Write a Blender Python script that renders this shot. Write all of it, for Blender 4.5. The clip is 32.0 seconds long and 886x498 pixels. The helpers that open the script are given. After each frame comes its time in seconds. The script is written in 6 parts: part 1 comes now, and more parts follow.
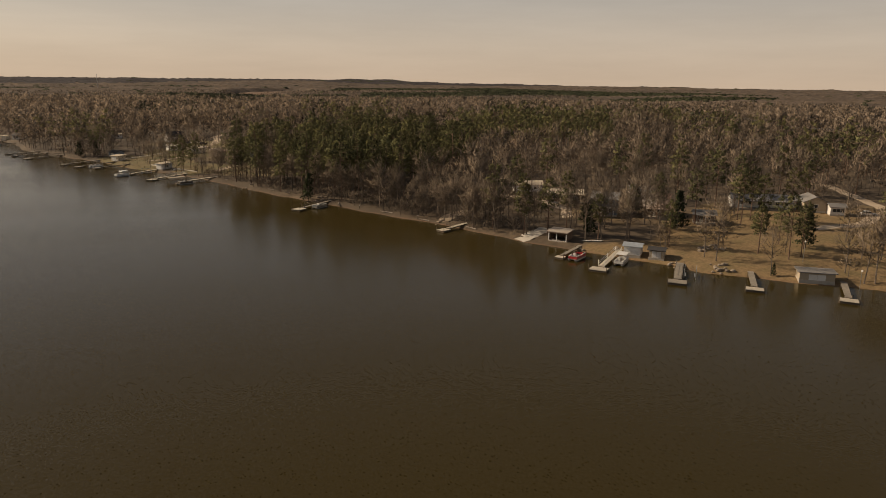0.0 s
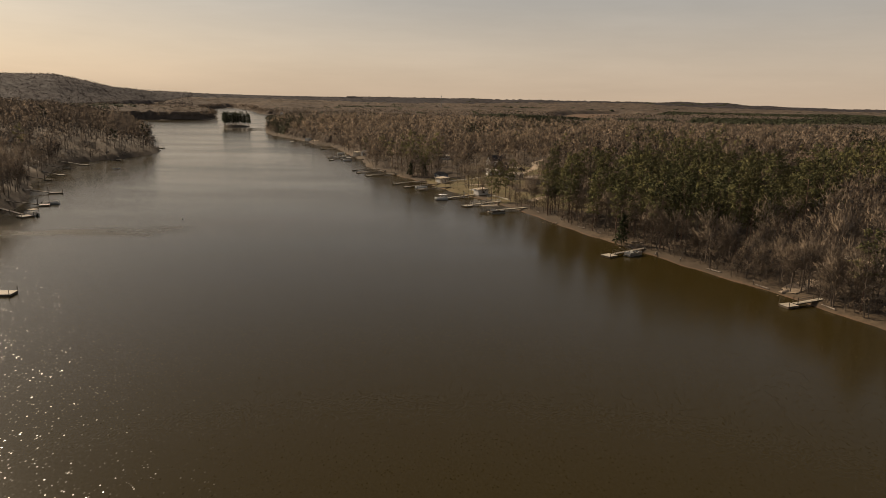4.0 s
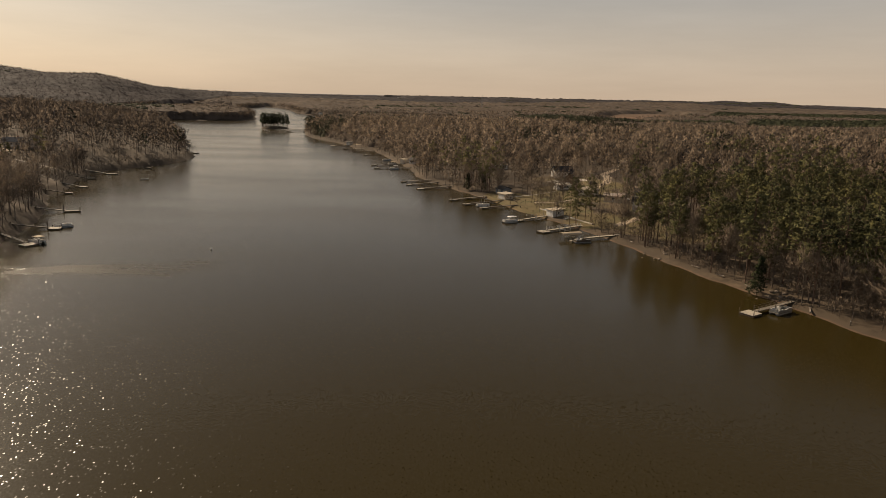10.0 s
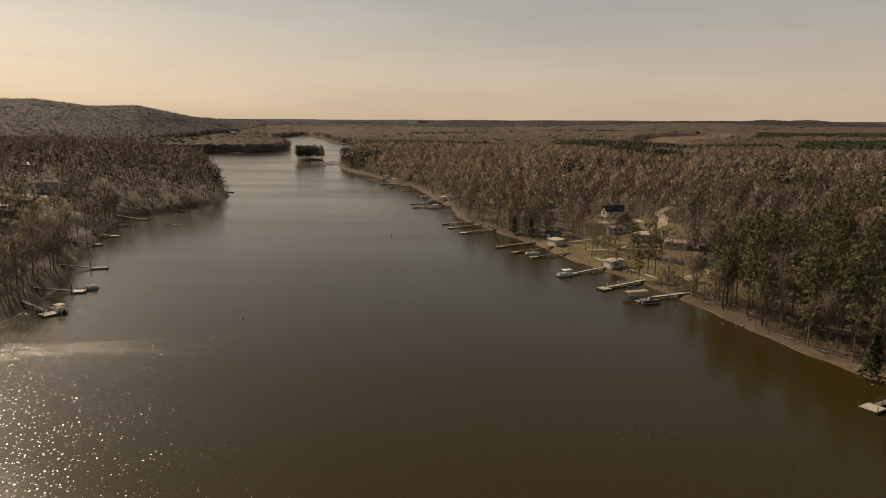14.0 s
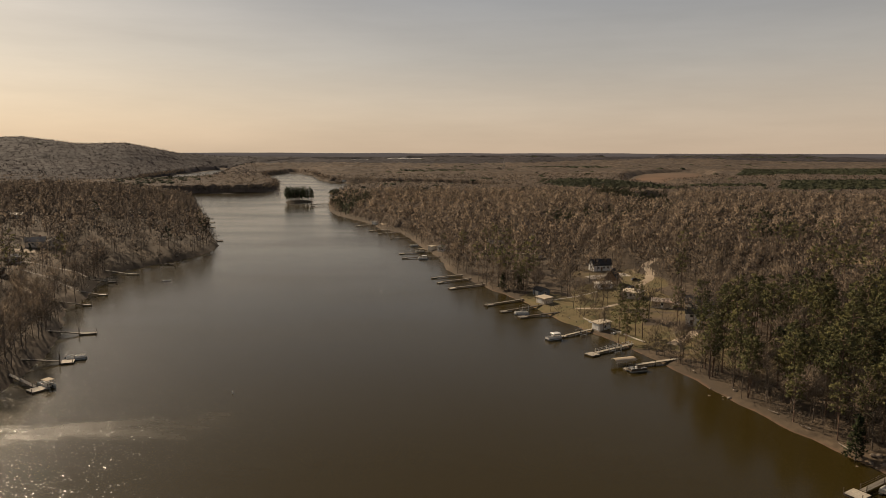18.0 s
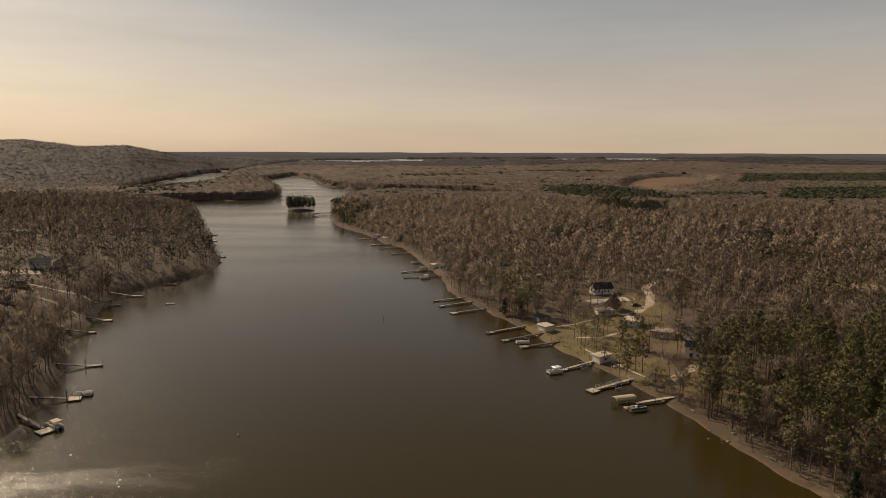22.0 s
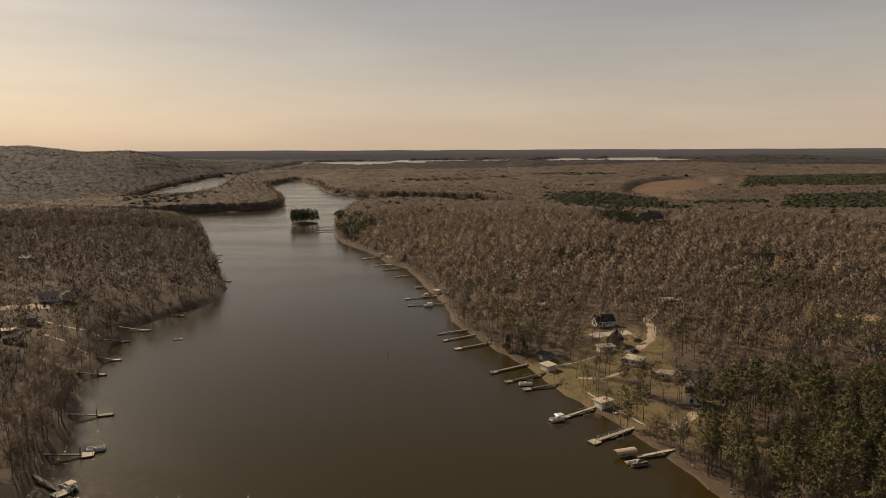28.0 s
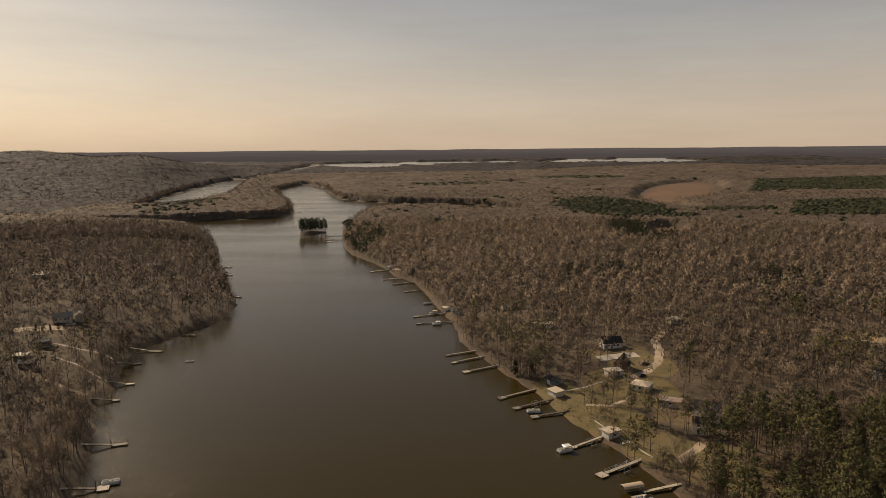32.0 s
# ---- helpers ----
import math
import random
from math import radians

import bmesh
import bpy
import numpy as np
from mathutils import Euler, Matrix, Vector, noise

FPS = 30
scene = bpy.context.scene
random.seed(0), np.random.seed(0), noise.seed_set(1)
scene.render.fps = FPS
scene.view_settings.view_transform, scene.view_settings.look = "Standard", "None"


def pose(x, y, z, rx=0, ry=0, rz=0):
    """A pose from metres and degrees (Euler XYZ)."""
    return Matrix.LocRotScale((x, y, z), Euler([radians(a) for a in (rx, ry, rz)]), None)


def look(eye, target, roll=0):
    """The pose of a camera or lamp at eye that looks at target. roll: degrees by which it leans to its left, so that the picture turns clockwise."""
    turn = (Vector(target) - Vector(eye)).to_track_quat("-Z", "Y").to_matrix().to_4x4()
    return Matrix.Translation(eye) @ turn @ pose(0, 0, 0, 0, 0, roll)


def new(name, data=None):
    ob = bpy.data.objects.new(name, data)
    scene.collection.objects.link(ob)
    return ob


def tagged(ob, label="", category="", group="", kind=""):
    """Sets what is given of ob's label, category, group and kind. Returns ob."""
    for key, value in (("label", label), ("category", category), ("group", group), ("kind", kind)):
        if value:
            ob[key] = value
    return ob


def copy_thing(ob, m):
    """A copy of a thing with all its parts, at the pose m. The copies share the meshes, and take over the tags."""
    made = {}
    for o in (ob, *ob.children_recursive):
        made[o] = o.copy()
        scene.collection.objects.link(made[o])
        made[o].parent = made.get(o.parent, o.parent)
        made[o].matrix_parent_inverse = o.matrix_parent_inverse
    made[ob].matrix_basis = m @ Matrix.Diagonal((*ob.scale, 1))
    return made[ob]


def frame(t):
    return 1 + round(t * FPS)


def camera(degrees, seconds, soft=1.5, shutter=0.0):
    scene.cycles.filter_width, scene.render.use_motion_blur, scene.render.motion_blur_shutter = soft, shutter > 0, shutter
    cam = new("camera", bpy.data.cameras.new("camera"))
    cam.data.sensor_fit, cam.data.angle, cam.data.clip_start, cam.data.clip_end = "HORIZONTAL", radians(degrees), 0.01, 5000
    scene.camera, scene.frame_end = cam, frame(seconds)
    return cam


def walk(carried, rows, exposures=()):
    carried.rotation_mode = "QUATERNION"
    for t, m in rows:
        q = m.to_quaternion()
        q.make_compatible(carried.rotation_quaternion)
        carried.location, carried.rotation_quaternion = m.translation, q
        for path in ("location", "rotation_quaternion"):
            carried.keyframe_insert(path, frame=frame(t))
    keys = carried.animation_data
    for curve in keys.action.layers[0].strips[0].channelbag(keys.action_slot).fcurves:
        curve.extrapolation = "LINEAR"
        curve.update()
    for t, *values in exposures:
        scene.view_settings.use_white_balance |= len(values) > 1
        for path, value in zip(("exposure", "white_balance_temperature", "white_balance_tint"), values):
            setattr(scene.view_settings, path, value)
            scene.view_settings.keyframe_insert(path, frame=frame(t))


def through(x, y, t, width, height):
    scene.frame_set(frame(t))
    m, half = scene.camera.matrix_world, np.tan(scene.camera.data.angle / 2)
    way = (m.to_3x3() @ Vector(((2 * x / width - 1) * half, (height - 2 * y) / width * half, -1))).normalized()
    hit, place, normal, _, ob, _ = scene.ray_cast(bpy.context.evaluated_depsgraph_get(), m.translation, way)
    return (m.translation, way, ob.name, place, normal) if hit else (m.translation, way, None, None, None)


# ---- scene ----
cam = camera(65.19, 32.0, soft=0.75)
# seconds, place, then yaw to the left, pitch and roll in degrees
ROWS = [
    (0.0, 7.01, -95.03, 43.69, -30.610, -13.494, 0.670),
    (0.5, 8.72, -92.32, 44.04, -26.094, -13.516, 0.853),
    (1.0, 10.32, -89.48, 44.39, -24.032, -13.339, 0.963),
    (1.5, 11.72, -86.46, 44.76, -22.435, -12.955, 1.073),
    (2.0, 12.91, -83.34, 45.13, -18.389, -12.528, 1.248),
    (2.5, 13.90, -80.31, 45.53, -13.628, -12.056, 1.294),
    (3.0, 14.62, -77.30, 45.96, -8.890, -12.135, 1.301),
    (3.5, 15.05, -74.23, 46.42, -6.462, -12.210, 1.307),
    (4.0, 15.21, -71.03, 46.91, -4.813, -12.235, 1.327),
    (4.5, 15.19, -67.63, 47.37, -4.093, -12.355, 1.122),
    (6.5, 12.94, -52.57, 49.22, -2.878, -12.281, 1.269),
    (7.0, 12.00, -48.63, 49.40, -2.641, -12.271, 1.366),
    (7.5, 10.93, -44.63, 49.45, -2.466, -12.283, 1.357),
    (8.0, 9.75, -40.57, 49.38, -2.325, -12.279, 1.369),
    (8.5, 8.46, -36.41, 49.30, -2.242, -12.287, 1.414),
    (9.0, 7.15, -32.07, 49.28, -2.162, -12.264, 1.418),
    (9.5, 5.99, -27.37, 49.38, -2.039, -12.373, 1.325),
    (10.0, 4.95, -22.46, 49.59, -1.914, -12.429, 1.370),
    (10.5, 3.94, -17.44, 49.98, -1.889, -12.465, 1.207),
    (11.0, 2.95, -12.56, 50.62, -2.102, -12.447, 1.114),
    (11.5, 1.99, -8.10, 51.51, -2.012, -12.326, 1.035),
    (12.0, 1.13, -4.43, 52.59, -1.235, -12.138, 0.950),
    (12.5, 0.46, -1.75, 53.79, -0.449, -11.947, 0.753),
    (13.0, 0.00, 0.00, 55.00, -0.000, -11.770, 0.553),
    (13.5, -0.22, 0.98, 56.19, 0.801, -11.674, 0.363),
    (14.0, -0.25, 1.41, 57.36, 0.940, -10.596, 0.251),
    (14.5, -0.19, 1.54, 58.54, 0.773, -8.269, 0.282),
    (15.0, -0.10, 1.54, 59.80, 0.636, -7.809, 0.256),
    (15.5, -0.04, 1.48, 61.19, 0.413, -7.811, 0.262),
    (17.5, -0.29, 1.07, 67.88, 0.032, -7.915, 0.057),
    (18.0, -0.39, 0.99, 69.62, 0.018, -7.921, 0.107),
    (18.5, -0.49, 0.92, 71.36, -0.014, -7.924, 0.081),
    (19.0, -0.62, 0.82, 73.10, -0.029, -7.944, 0.094),
    (19.5, -0.75, 0.70, 74.85, -0.019, -7.931, 0.121),
    (20.0, -0.86, 0.57, 76.61, -0.018, -7.940, 0.113),
    (20.5, -0.94, 0.44, 78.35, -0.022, -7.962, 0.159),
    (21.0, -0.99, 0.33, 80.04, 0.002, -7.995, 0.114),
    (21.5, -0.99, 0.23, 81.65, 0.033, -8.008, 0.146),
    (22.0, -0.97, 0.12, 83.20, 0.090, -7.971, 0.172),
    (22.5, -0.96, 0.01, 84.80, 0.116, -7.977, 0.169),
    (23.0, -0.97, -0.10, 86.49, 0.149, -7.993, 0.176),
    (23.5, -1.03, -0.23, 88.24, 0.215, -7.954, 0.249),
    (24.0, -1.10, -0.35, 90.05, 0.218, -7.954, 0.256),
    (24.5, -1.16, -0.47, 91.87, 0.212, -7.975, 0.240),
    (25.0, -1.20, -0.60, 93.67, 0.219, -8.003, 0.191),
    (25.5, -1.21, -0.74, 95.46, 0.258, -8.013, 0.149),
    (27.5, -1.11, -1.46, 102.46, 0.489, -8.159, -0.113),
    (28.0, -1.17, -1.61, 104.15, 0.341, -8.175, -0.256),
    (28.5, -1.27, -1.72, 105.84, 0.272, -8.229, -0.218),
    (29.0, -1.38, -1.79, 107.51, 0.268, -8.256, -0.262),
    (29.5, -1.46, -1.80, 109.16, 0.377, -8.290, -0.280),
    (30.0, -1.47, -1.83, 110.82, 0.476, -8.299, -0.302),
    (30.5, -1.41, -1.95, 112.46, 0.570, -8.300, -0.314),
    (31.0, -1.31, -2.16, 114.11, 0.665, -8.277, -0.428),
    (31.5, -1.22, -2.43, 115.78, 0.804, -8.251, -0.457),
    (32.0, -1.15, -2.72, 117.46, 1.006, -8.215, -0.505),
]
walk(cam, [(r[0], pose(r[1], r[2], r[3], 90 + r[5], 0, r[4]) @ pose(0, 0, 0, 0, 0, r[6])) for r in ROWS],
     exposures=[(0.0, 0.0, 6500, 10), (32.0, 0.0, 6500, 10)])

# ---------------------------------------------------------------- light
SUN_AZ, SUN_EL = -42.0, 31.5      # degrees from +y to the right, and up
sun = new("sun", bpy.data.lights.new("sun", "SUN"))
sun.data.energy, sun.data.angle, sun.data.color = 4.4, radians(0.6), (1.0, 0.80, 0.57)
sun.matrix_world = look((0, 0, 300), (-300 * math.sin(radians(SUN_AZ)), -300 * math.cos(radians(SUN_AZ)), 300 - 300 * math.tan(radians(SUN_EL))))

world = bpy.data.worlds.new("sky")
scene.world = world
world.use_nodes = True
wn, wl = world.node_tree.nodes, world.node_tree.links
bg = wn["Background"]
sky = wn.new("ShaderNodeTexSky")
sky.sky_type, sky.sun_disc = "NISHITA", False
sky.sun_elevation, sky.sun_rotation = radians(SUN_EL), radians(SUN_AZ)
sky.air_density, sky.dust_density, sky.ozone_density = 1.0, 3.0, 1.0
geo = wn.new("ShaderNodeTexCoord")
sep = wn.new("ShaderNodeSeparateXYZ")
wl.new(geo.outputs["Generated"], sep.inputs[0])


def wmath(op, a, b, clamp=False):
    n = wn.new("ShaderNodeMath")
    n.operation, n.use_clamp = op, clamp
    for k, v in ((0, a), (1, b)):
        if isinstance(v, (int, float)):
            n.inputs[k].default_value = v
        else:
            wl.new(v, n.inputs[k])
    return n.outputs[0]


def wramp(fac, stops):
    n = wn.new("ShaderNodeValToRGB")
    els = n.color_ramp.elements
    while len(els) < len(stops):
        els.new(0.5)
    for e, (p, c) in zip(els, stops):
        e.position, e.color = p, (*c, 1)
    wl.new(fac, n.inputs[0])
    return n.outputs[0]


# a veil of warm haze and thin cloud over the clear sky, and the far land below the skyline
haze = wramp(wmath("MULTIPLY", sep.outputs[2], 1.25, True), [(0.0, (4.75, 3.60, 2.58)), (0.06, (4.45, 3.55, 2.70)), (0.16, (3.15, 2.78, 2.36)), (0.30, (1.90, 1.89, 1.88)), (0.5, (1.0, 1.0, 1.0)), (1.0, (0.55, 0.56, 0.6))])
glow_az = wmath("ADD", wmath("MULTIPLY", sep.outputs[0], 0.02), 1.0)
mixh = wn.new("ShaderNodeMix")
mixh.data_type = "RGBA"
mixh.inputs[0].default_value = 0.85
wl.new(sky.outputs[0], mixh.inputs[6])
wl.new(haze, mixh.inputs[7])
cloudmap = wn.new("ShaderNodeMapping")
cloudmap.inputs["Scale"].default_value = (1.2, 1.2, 9.0)
wl.new(geo.outputs["Generated"], cloudmap.inputs[0])
cn = wn.new("ShaderNodeTexNoise")
cn.inputs["Scale"].default_value, cn.inputs["Detail"].default_value, cn.inputs["Roughness"].default_value = 2.4, 6.0, 0.62
wl.new(cloudmap.outputs[0], cn.inputs["Vector"])
cloud = wmath("ADD", wmath("MULTIPLY", cn.outputs["Fac"], 0.28), 0.86)
scl = wn.new("ShaderNodeVectorMath")
scl.operation = "SCALE"
wl.new(mixh.outputs[2], scl.inputs[0])
wl.new(wmath("MULTIPLY", cloud, glow_az), scl.inputs["Scale"])
# plain beyond the woods, below the skyline: haze put into its colour, paler upwards
landmap = wn.new("ShaderNodeMapping")
landmap.inputs["Scale"].default_value = (5.0, 5.0, 260.0)
wl.new(geo.outputs["Generated"], landmap.inputs[0])
ln = wn.new("ShaderNodeTexNoise")
ln.inputs["Scale"].default_value, ln.inputs["Detail"].default_value, ln.inputs["Roughness"].default_value = 2.2, 5.0, 0.6
wl.new(landmap.outputs[0], ln.inputs["Vector"])
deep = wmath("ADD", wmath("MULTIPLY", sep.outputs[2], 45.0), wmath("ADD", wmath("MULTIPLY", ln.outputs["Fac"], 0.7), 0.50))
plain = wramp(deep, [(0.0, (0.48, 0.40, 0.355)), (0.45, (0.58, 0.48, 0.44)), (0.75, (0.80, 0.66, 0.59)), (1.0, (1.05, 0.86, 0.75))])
rimmap = wn.new("ShaderNodeMapping")
rimmap.inputs["Scale"].default_value = (1.0, 1.0, 0.0)
wl.new(geo.outputs["Generated"], rimmap.inputs[0])
rn = wn.new("ShaderNodeTexNoise")
rn.inputs["Scale"].default_value, rn.inputs["Detail"].default_value = 9.0, 4.0
wl.new(rimmap.outputs[0], rn.inputs["Vector"])
land = wn.new("ShaderNodeMix")
land.data_type = "RGBA"
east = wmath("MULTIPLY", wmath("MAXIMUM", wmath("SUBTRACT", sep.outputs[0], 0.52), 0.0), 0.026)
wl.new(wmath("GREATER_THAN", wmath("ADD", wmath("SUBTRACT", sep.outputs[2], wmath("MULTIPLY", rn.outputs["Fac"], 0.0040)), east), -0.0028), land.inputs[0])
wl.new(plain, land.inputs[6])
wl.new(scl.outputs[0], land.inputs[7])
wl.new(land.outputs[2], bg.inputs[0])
bg.inputs[1].default_value = 0.13


# ---------------------------------------------------------------- materials
def material(name, base, rough=0.85, spread=0.25, scale=6.0, bump=0.0, metal=0.0, second=None, island=0.0, per_object=0.0, spec=0.3, big=None):
    """A surface with fine grain and wide stains in its colour, and an uneven skin."""
    m = bpy.data.materials.new(name)
    m.use_nodes = True
    n, l = m.node_tree.nodes, m.node_tree.links
    p = n["Principled BSDF"]
    p.inputs["Roughness"].default_value, p.inputs["Metallic"].default_value = rough, metal
    p.inputs["Specular IOR Level"].default_value = spec
    co = n.new("ShaderNodeNewGeometry")
    fine = n.new("ShaderNodeTexNoise")
    fine.inputs["Scale"].default_value, fine.inputs["Detail"].default_value = scale, 5.0
    l.new(co.outputs["Position"], fine.inputs["Vector"])
    wide = n.new("ShaderNodeTexNoise")
    wide.inputs["Scale"].default_value, wide.inputs["Detail"].default_value = (big or scale * 0.12), 3.0
    l.new(co.outputs["Position"], wide.inputs["Vector"])
    ramp = n.new("ShaderNodeValToRGB")
    e = ramp.color_ramp.elements
    lo = [c * (1 - spread) for c in base]
    hi = [min(1, c * (1 + spread)) for c in base]
    e[0].position, e[0].color = 0.3, (*lo, 1)
    e[1].position, e[1].color = 0.7, (*hi, 1)
    l.new(fine.outputs["Fac"], ramp.inputs[0])
    out = ramp.outputs[0]
    mix = n.new("ShaderNodeMix")
    mix.data_type = "RGBA"
    r2 = n.new("ShaderNodeMapRange")
    r2.inputs[1].default_value, r2.inputs[2].default_value = 0.38, 0.62
    l.new(wide.outputs["Fac"], r2.inputs[0])
    l.new(r2.outputs[0], mix.inputs[0])
    l.new(out, mix.inputs[6])
    mix.inputs[7].default_value = (*(second or [c * (1 - 0.6 * spread) for c in base]), 1)
    out = mix.outputs[2]
    for amount, source in ((island, "island"), (per_object, "object")):
        if amount:
            hsv = n.new("ShaderNodeHueSaturation")
            mr = n.new("ShaderNodeMapRange")
            mr.inputs[3].default_value, mr.inputs[4].default_value = 1 - amount, 1 + amount
            if source == "island":
                l.new(co.outputs["Random Per Island"], mr.inputs[0])
            else:
                oi = n.new("ShaderNodeObjectInfo")
                l.new(oi.outputs["Random"], mr.inputs[0])
            l.new(mr.outputs[0], hsv.inputs["Value"])
            l.new(out, hsv.inputs["Color"])
            out = hsv.outputs[0]
    l.new(out, p.inputs["Base Color"])
    if bump:
        b = n.new("ShaderNodeBump")
        b.inputs["Strength"].default_value, b.inputs["Distance"].default_value = 0.6, bump
        l.new(fine.outputs["Fac"], b.inputs["Height"])
        l.new(b.outputs[0], p.inputs["Normal"])
    return m


def fuzzy(name, base, second, island=0.3, through=0.35, scale=0.6, big=0.08, up=0.7, tone=0.2, face=0.35, per_object=0.0, clear=0.0):
    """Twigs or needles: rough, lit through from behind, and shaded as the round mass of the crown that they make up."""
    m = material(name, base, 0.9, 0.25, scale, second=second, island=island, big=big, spec=0.12, per_object=per_object)
    n, l = m.node_tree.nodes, m.node_tree.links
    p = n["Principled BSDF"]
    # each tree has its own tone
    own, hsv, span = n.new("ShaderNodeAttribute"), n.new("ShaderNodeHueSaturation"), n.new("ShaderNodeMapRange")
    own.attribute_name = "tone"
    span.inputs[3].default_value, span.inputs[4].default_value = 1 - tone, 1 + tone
    l.new(own.outputs["Fac"], span.inputs[0])
    l.new(span.outputs[0], hsv.inputs["Value"])
    l.new(p.inputs["Base Color"].links[0].from_socket, hsv.inputs["Color"])
    l.new(hsv.outputs[0], p.inputs["Base Color"])
    # the crown's own roundness, carried by the mesh
    soft, turn = n.new("ShaderNodeAttribute"), n.new("ShaderNodeVectorTransform")
    soft.attribute_name = "soft"
    turn.vector_type, turn.convert_from, turn.convert_to = "VECTOR", "OBJECT", "WORLD"
    l.new(soft.outputs["Vector"], turn.inputs[0])
    g, bend, add, norm = n.new("ShaderNodeNewGeometry"), n.new("ShaderNodeVectorMath"), n.new("ShaderNodeVectorMath"), n.new("ShaderNodeVectorMath")
    bend.operation, add.operation, norm.operation = "MULTIPLY_ADD", "ADD", "NORMALIZE"
    l.new(g.outputs["Normal"], bend.inputs[0])
    bend.inputs[1].default_value, bend.inputs[2].default_value = (face, face, face), (0.0, 0.0, up)
    l.new(bend.outputs[0], add.inputs[0])
    l.new(turn.outputs[0], add.inputs[1])
    l.new(add.outputs[0], norm.inputs[0])
    l.new(norm.outputs[0], p.inputs["Normal"])
    t = n.new("ShaderNodeBsdfTranslucent")
    l.new(norm.outputs[0], t.inputs["Normal"])
    l.new(hsv.outputs[0], t.inputs["Color"])
    mix = n.new("ShaderNodeMixShader")
    mix.inputs[0].default_value = through
    l.new(p.outputs[0], mix.inputs[1])
    l.new(t.outputs[0], mix.inputs[2])
    out = mix.outputs[0]
    if clear:
        # gaps between the fine twigs of a spray
        gap, open_mix = n.new("ShaderNodeBsdfTransparent"), n.new("ShaderNodeMixShader")
        open_mix.inputs[0].default_value = clear
        l.new(out, open_mix.inputs[1])
        l.new(gap.outputs[0], open_mix.inputs[2])
        out = open_mix.outputs[0]
    l.new(out, n["Material Output"].inputs["Surface"])
    return m


M = {}
M["bark"] = material("bark", (0.185, 0.148, 0.115), 0.9, 0.35, 3.0, island=0.2, per_object=0.15)
M["pale_bark"] = material("pale_bark", (0.34, 0.29, 0.24), 0.9, 0.3, 3.0)
M["twig"] = fuzzy("twig", (0.345, 0.265, 0.195), (0.285, 0.223, 0.169), island=0.04, through=0.05, big=0.05, up=0.1, tone=0.30, face=0.08, clear=0.43)
M["shore_twig"] = fuzzy("shore_twig", (0.345, 0.267, 0.196), (0.278, 0.219, 0.164), island=0.10, through=0.06, big=0.08, up=0.1, face=0.15, per_object=0.2, clear=0.3)
M["needle"] = fuzzy("needle", (0.185, 0.170, 0.072), (0.112, 0.114, 0.053), island=0.10, through=0.12, big=0.08, up=0.22, face=0.15, per_object=0.22, tone=0.28, clear=0.2)
M["cedar"] = fuzzy("cedar", (0.060, 0.068, 0.032), (0.046, 0.055, 0.026), island=0.2, through=0.12, up=0.1, face=0.2)
M["far_twig"] = fuzzy("far_twig", (0.270, 0.210, 0.160), (0.225, 0.178, 0.140), island=0.03, through=0.06, big=0.01, up=0.2, tone=0.26, face=0.10, clear=0.4)
M["pine_bark"] = material("pine_bark", (0.19, 0.125, 0.09), 0.9, 0.35, 3.0, per_object=0.15)
M["light_twig"] = fuzzy("light_twig", (0.412, 0.316, 0.233), (0.346, 0.271, 0.205), island=0.03, through=0.06, big=0.02, up=0.14, tone=0.22, face=0.06, clear=0.5)
# twigs west of the lake: backlit shade darkened into the colour
M["shaded_twig"] = fuzzy("shaded_twig", (0.228, 0.182, 0.146), (0.186, 0.152, 0.125), island=0.03, through=0.05, big=0.03, up=0.12, tone=0.24, face=0.06, clear=0.45)
M["far_bare"] = fuzzy("far_bare", (0.140, 0.107, 0.080), (0.108, 0.085, 0.067), 0.0, 0.05, 0.08, 0.006, up=0.2, face=1.0, tone=0.28)
# far ridge woods: violet haze and hillside shade put into the colour
M["hazed_bare"] = fuzzy("hazed_bare", (0.064, 0.054, 0.053), (0.047, 0.041, 0.042), 0.0, 0.05, 0.05, 0.004, up=0.1, face=1.0, tone=0.32)
M["hazed_twig"] = fuzzy("hazed_twig", (0.092, 0.077, 0.076), (0.074, 0.063, 0.064), island=0.03, through=0.05, big=0.006, up=0.2, tone=0.28, face=0.08, clear=0.4)
M["far_pine"] = fuzzy("far_pine", (0.066, 0.067, 0.034), (0.053, 0.057, 0.030), 0.05, 0.12, 0.2, 0.01, up=0.5, face=0.4, tone=0.18)
M["wood"] = material("weathered_wood", (0.27, 0.235, 0.19), 0.8, 0.25, 2.0, per_object=0.12, island=0.12)
M["pale_wood"] = material("sun_bleached_wood", (0.50, 0.44, 0.35), 0.75, 0.2, 2.0, per_object=0.1, island=0.1)
M["dark_wood"] = material("dark_wet_wood", (0.12, 0.095, 0.07), 0.7, 0.3, 2.0)
M["white"] = material("white_paint", (0.78, 0.75, 0.70), 0.5, 0.08, 1.5)
M["cream"] = material("cream_siding", (0.66, 0.58, 0.47), 0.6, 0.1, 1.5)
M["tan"] = material("tan_siding", (0.45, 0.37, 0.27), 0.7, 0.12, 1.5)
M["brown"] = material("brown_siding", (0.22, 0.15, 0.10), 0.8, 0.2, 1.5)
M["blue_grey"] = material("blue_grey_siding", (0.20, 0.23, 0.27), 0.7, 0.12, 1.5)
M["brick"] = material("red_brick", (0.30, 0.15, 0.10), 0.85, 0.25, 5.0)
M["dark_roof"] = material("dark_shingles", (0.055, 0.052, 0.052), 0.85, 0.3, 4.0, bump=0.02)
M["grey_roof"] = material("grey_shingles", (0.24, 0.225, 0.21), 0.85, 0.2, 4.0, bump=0.02)
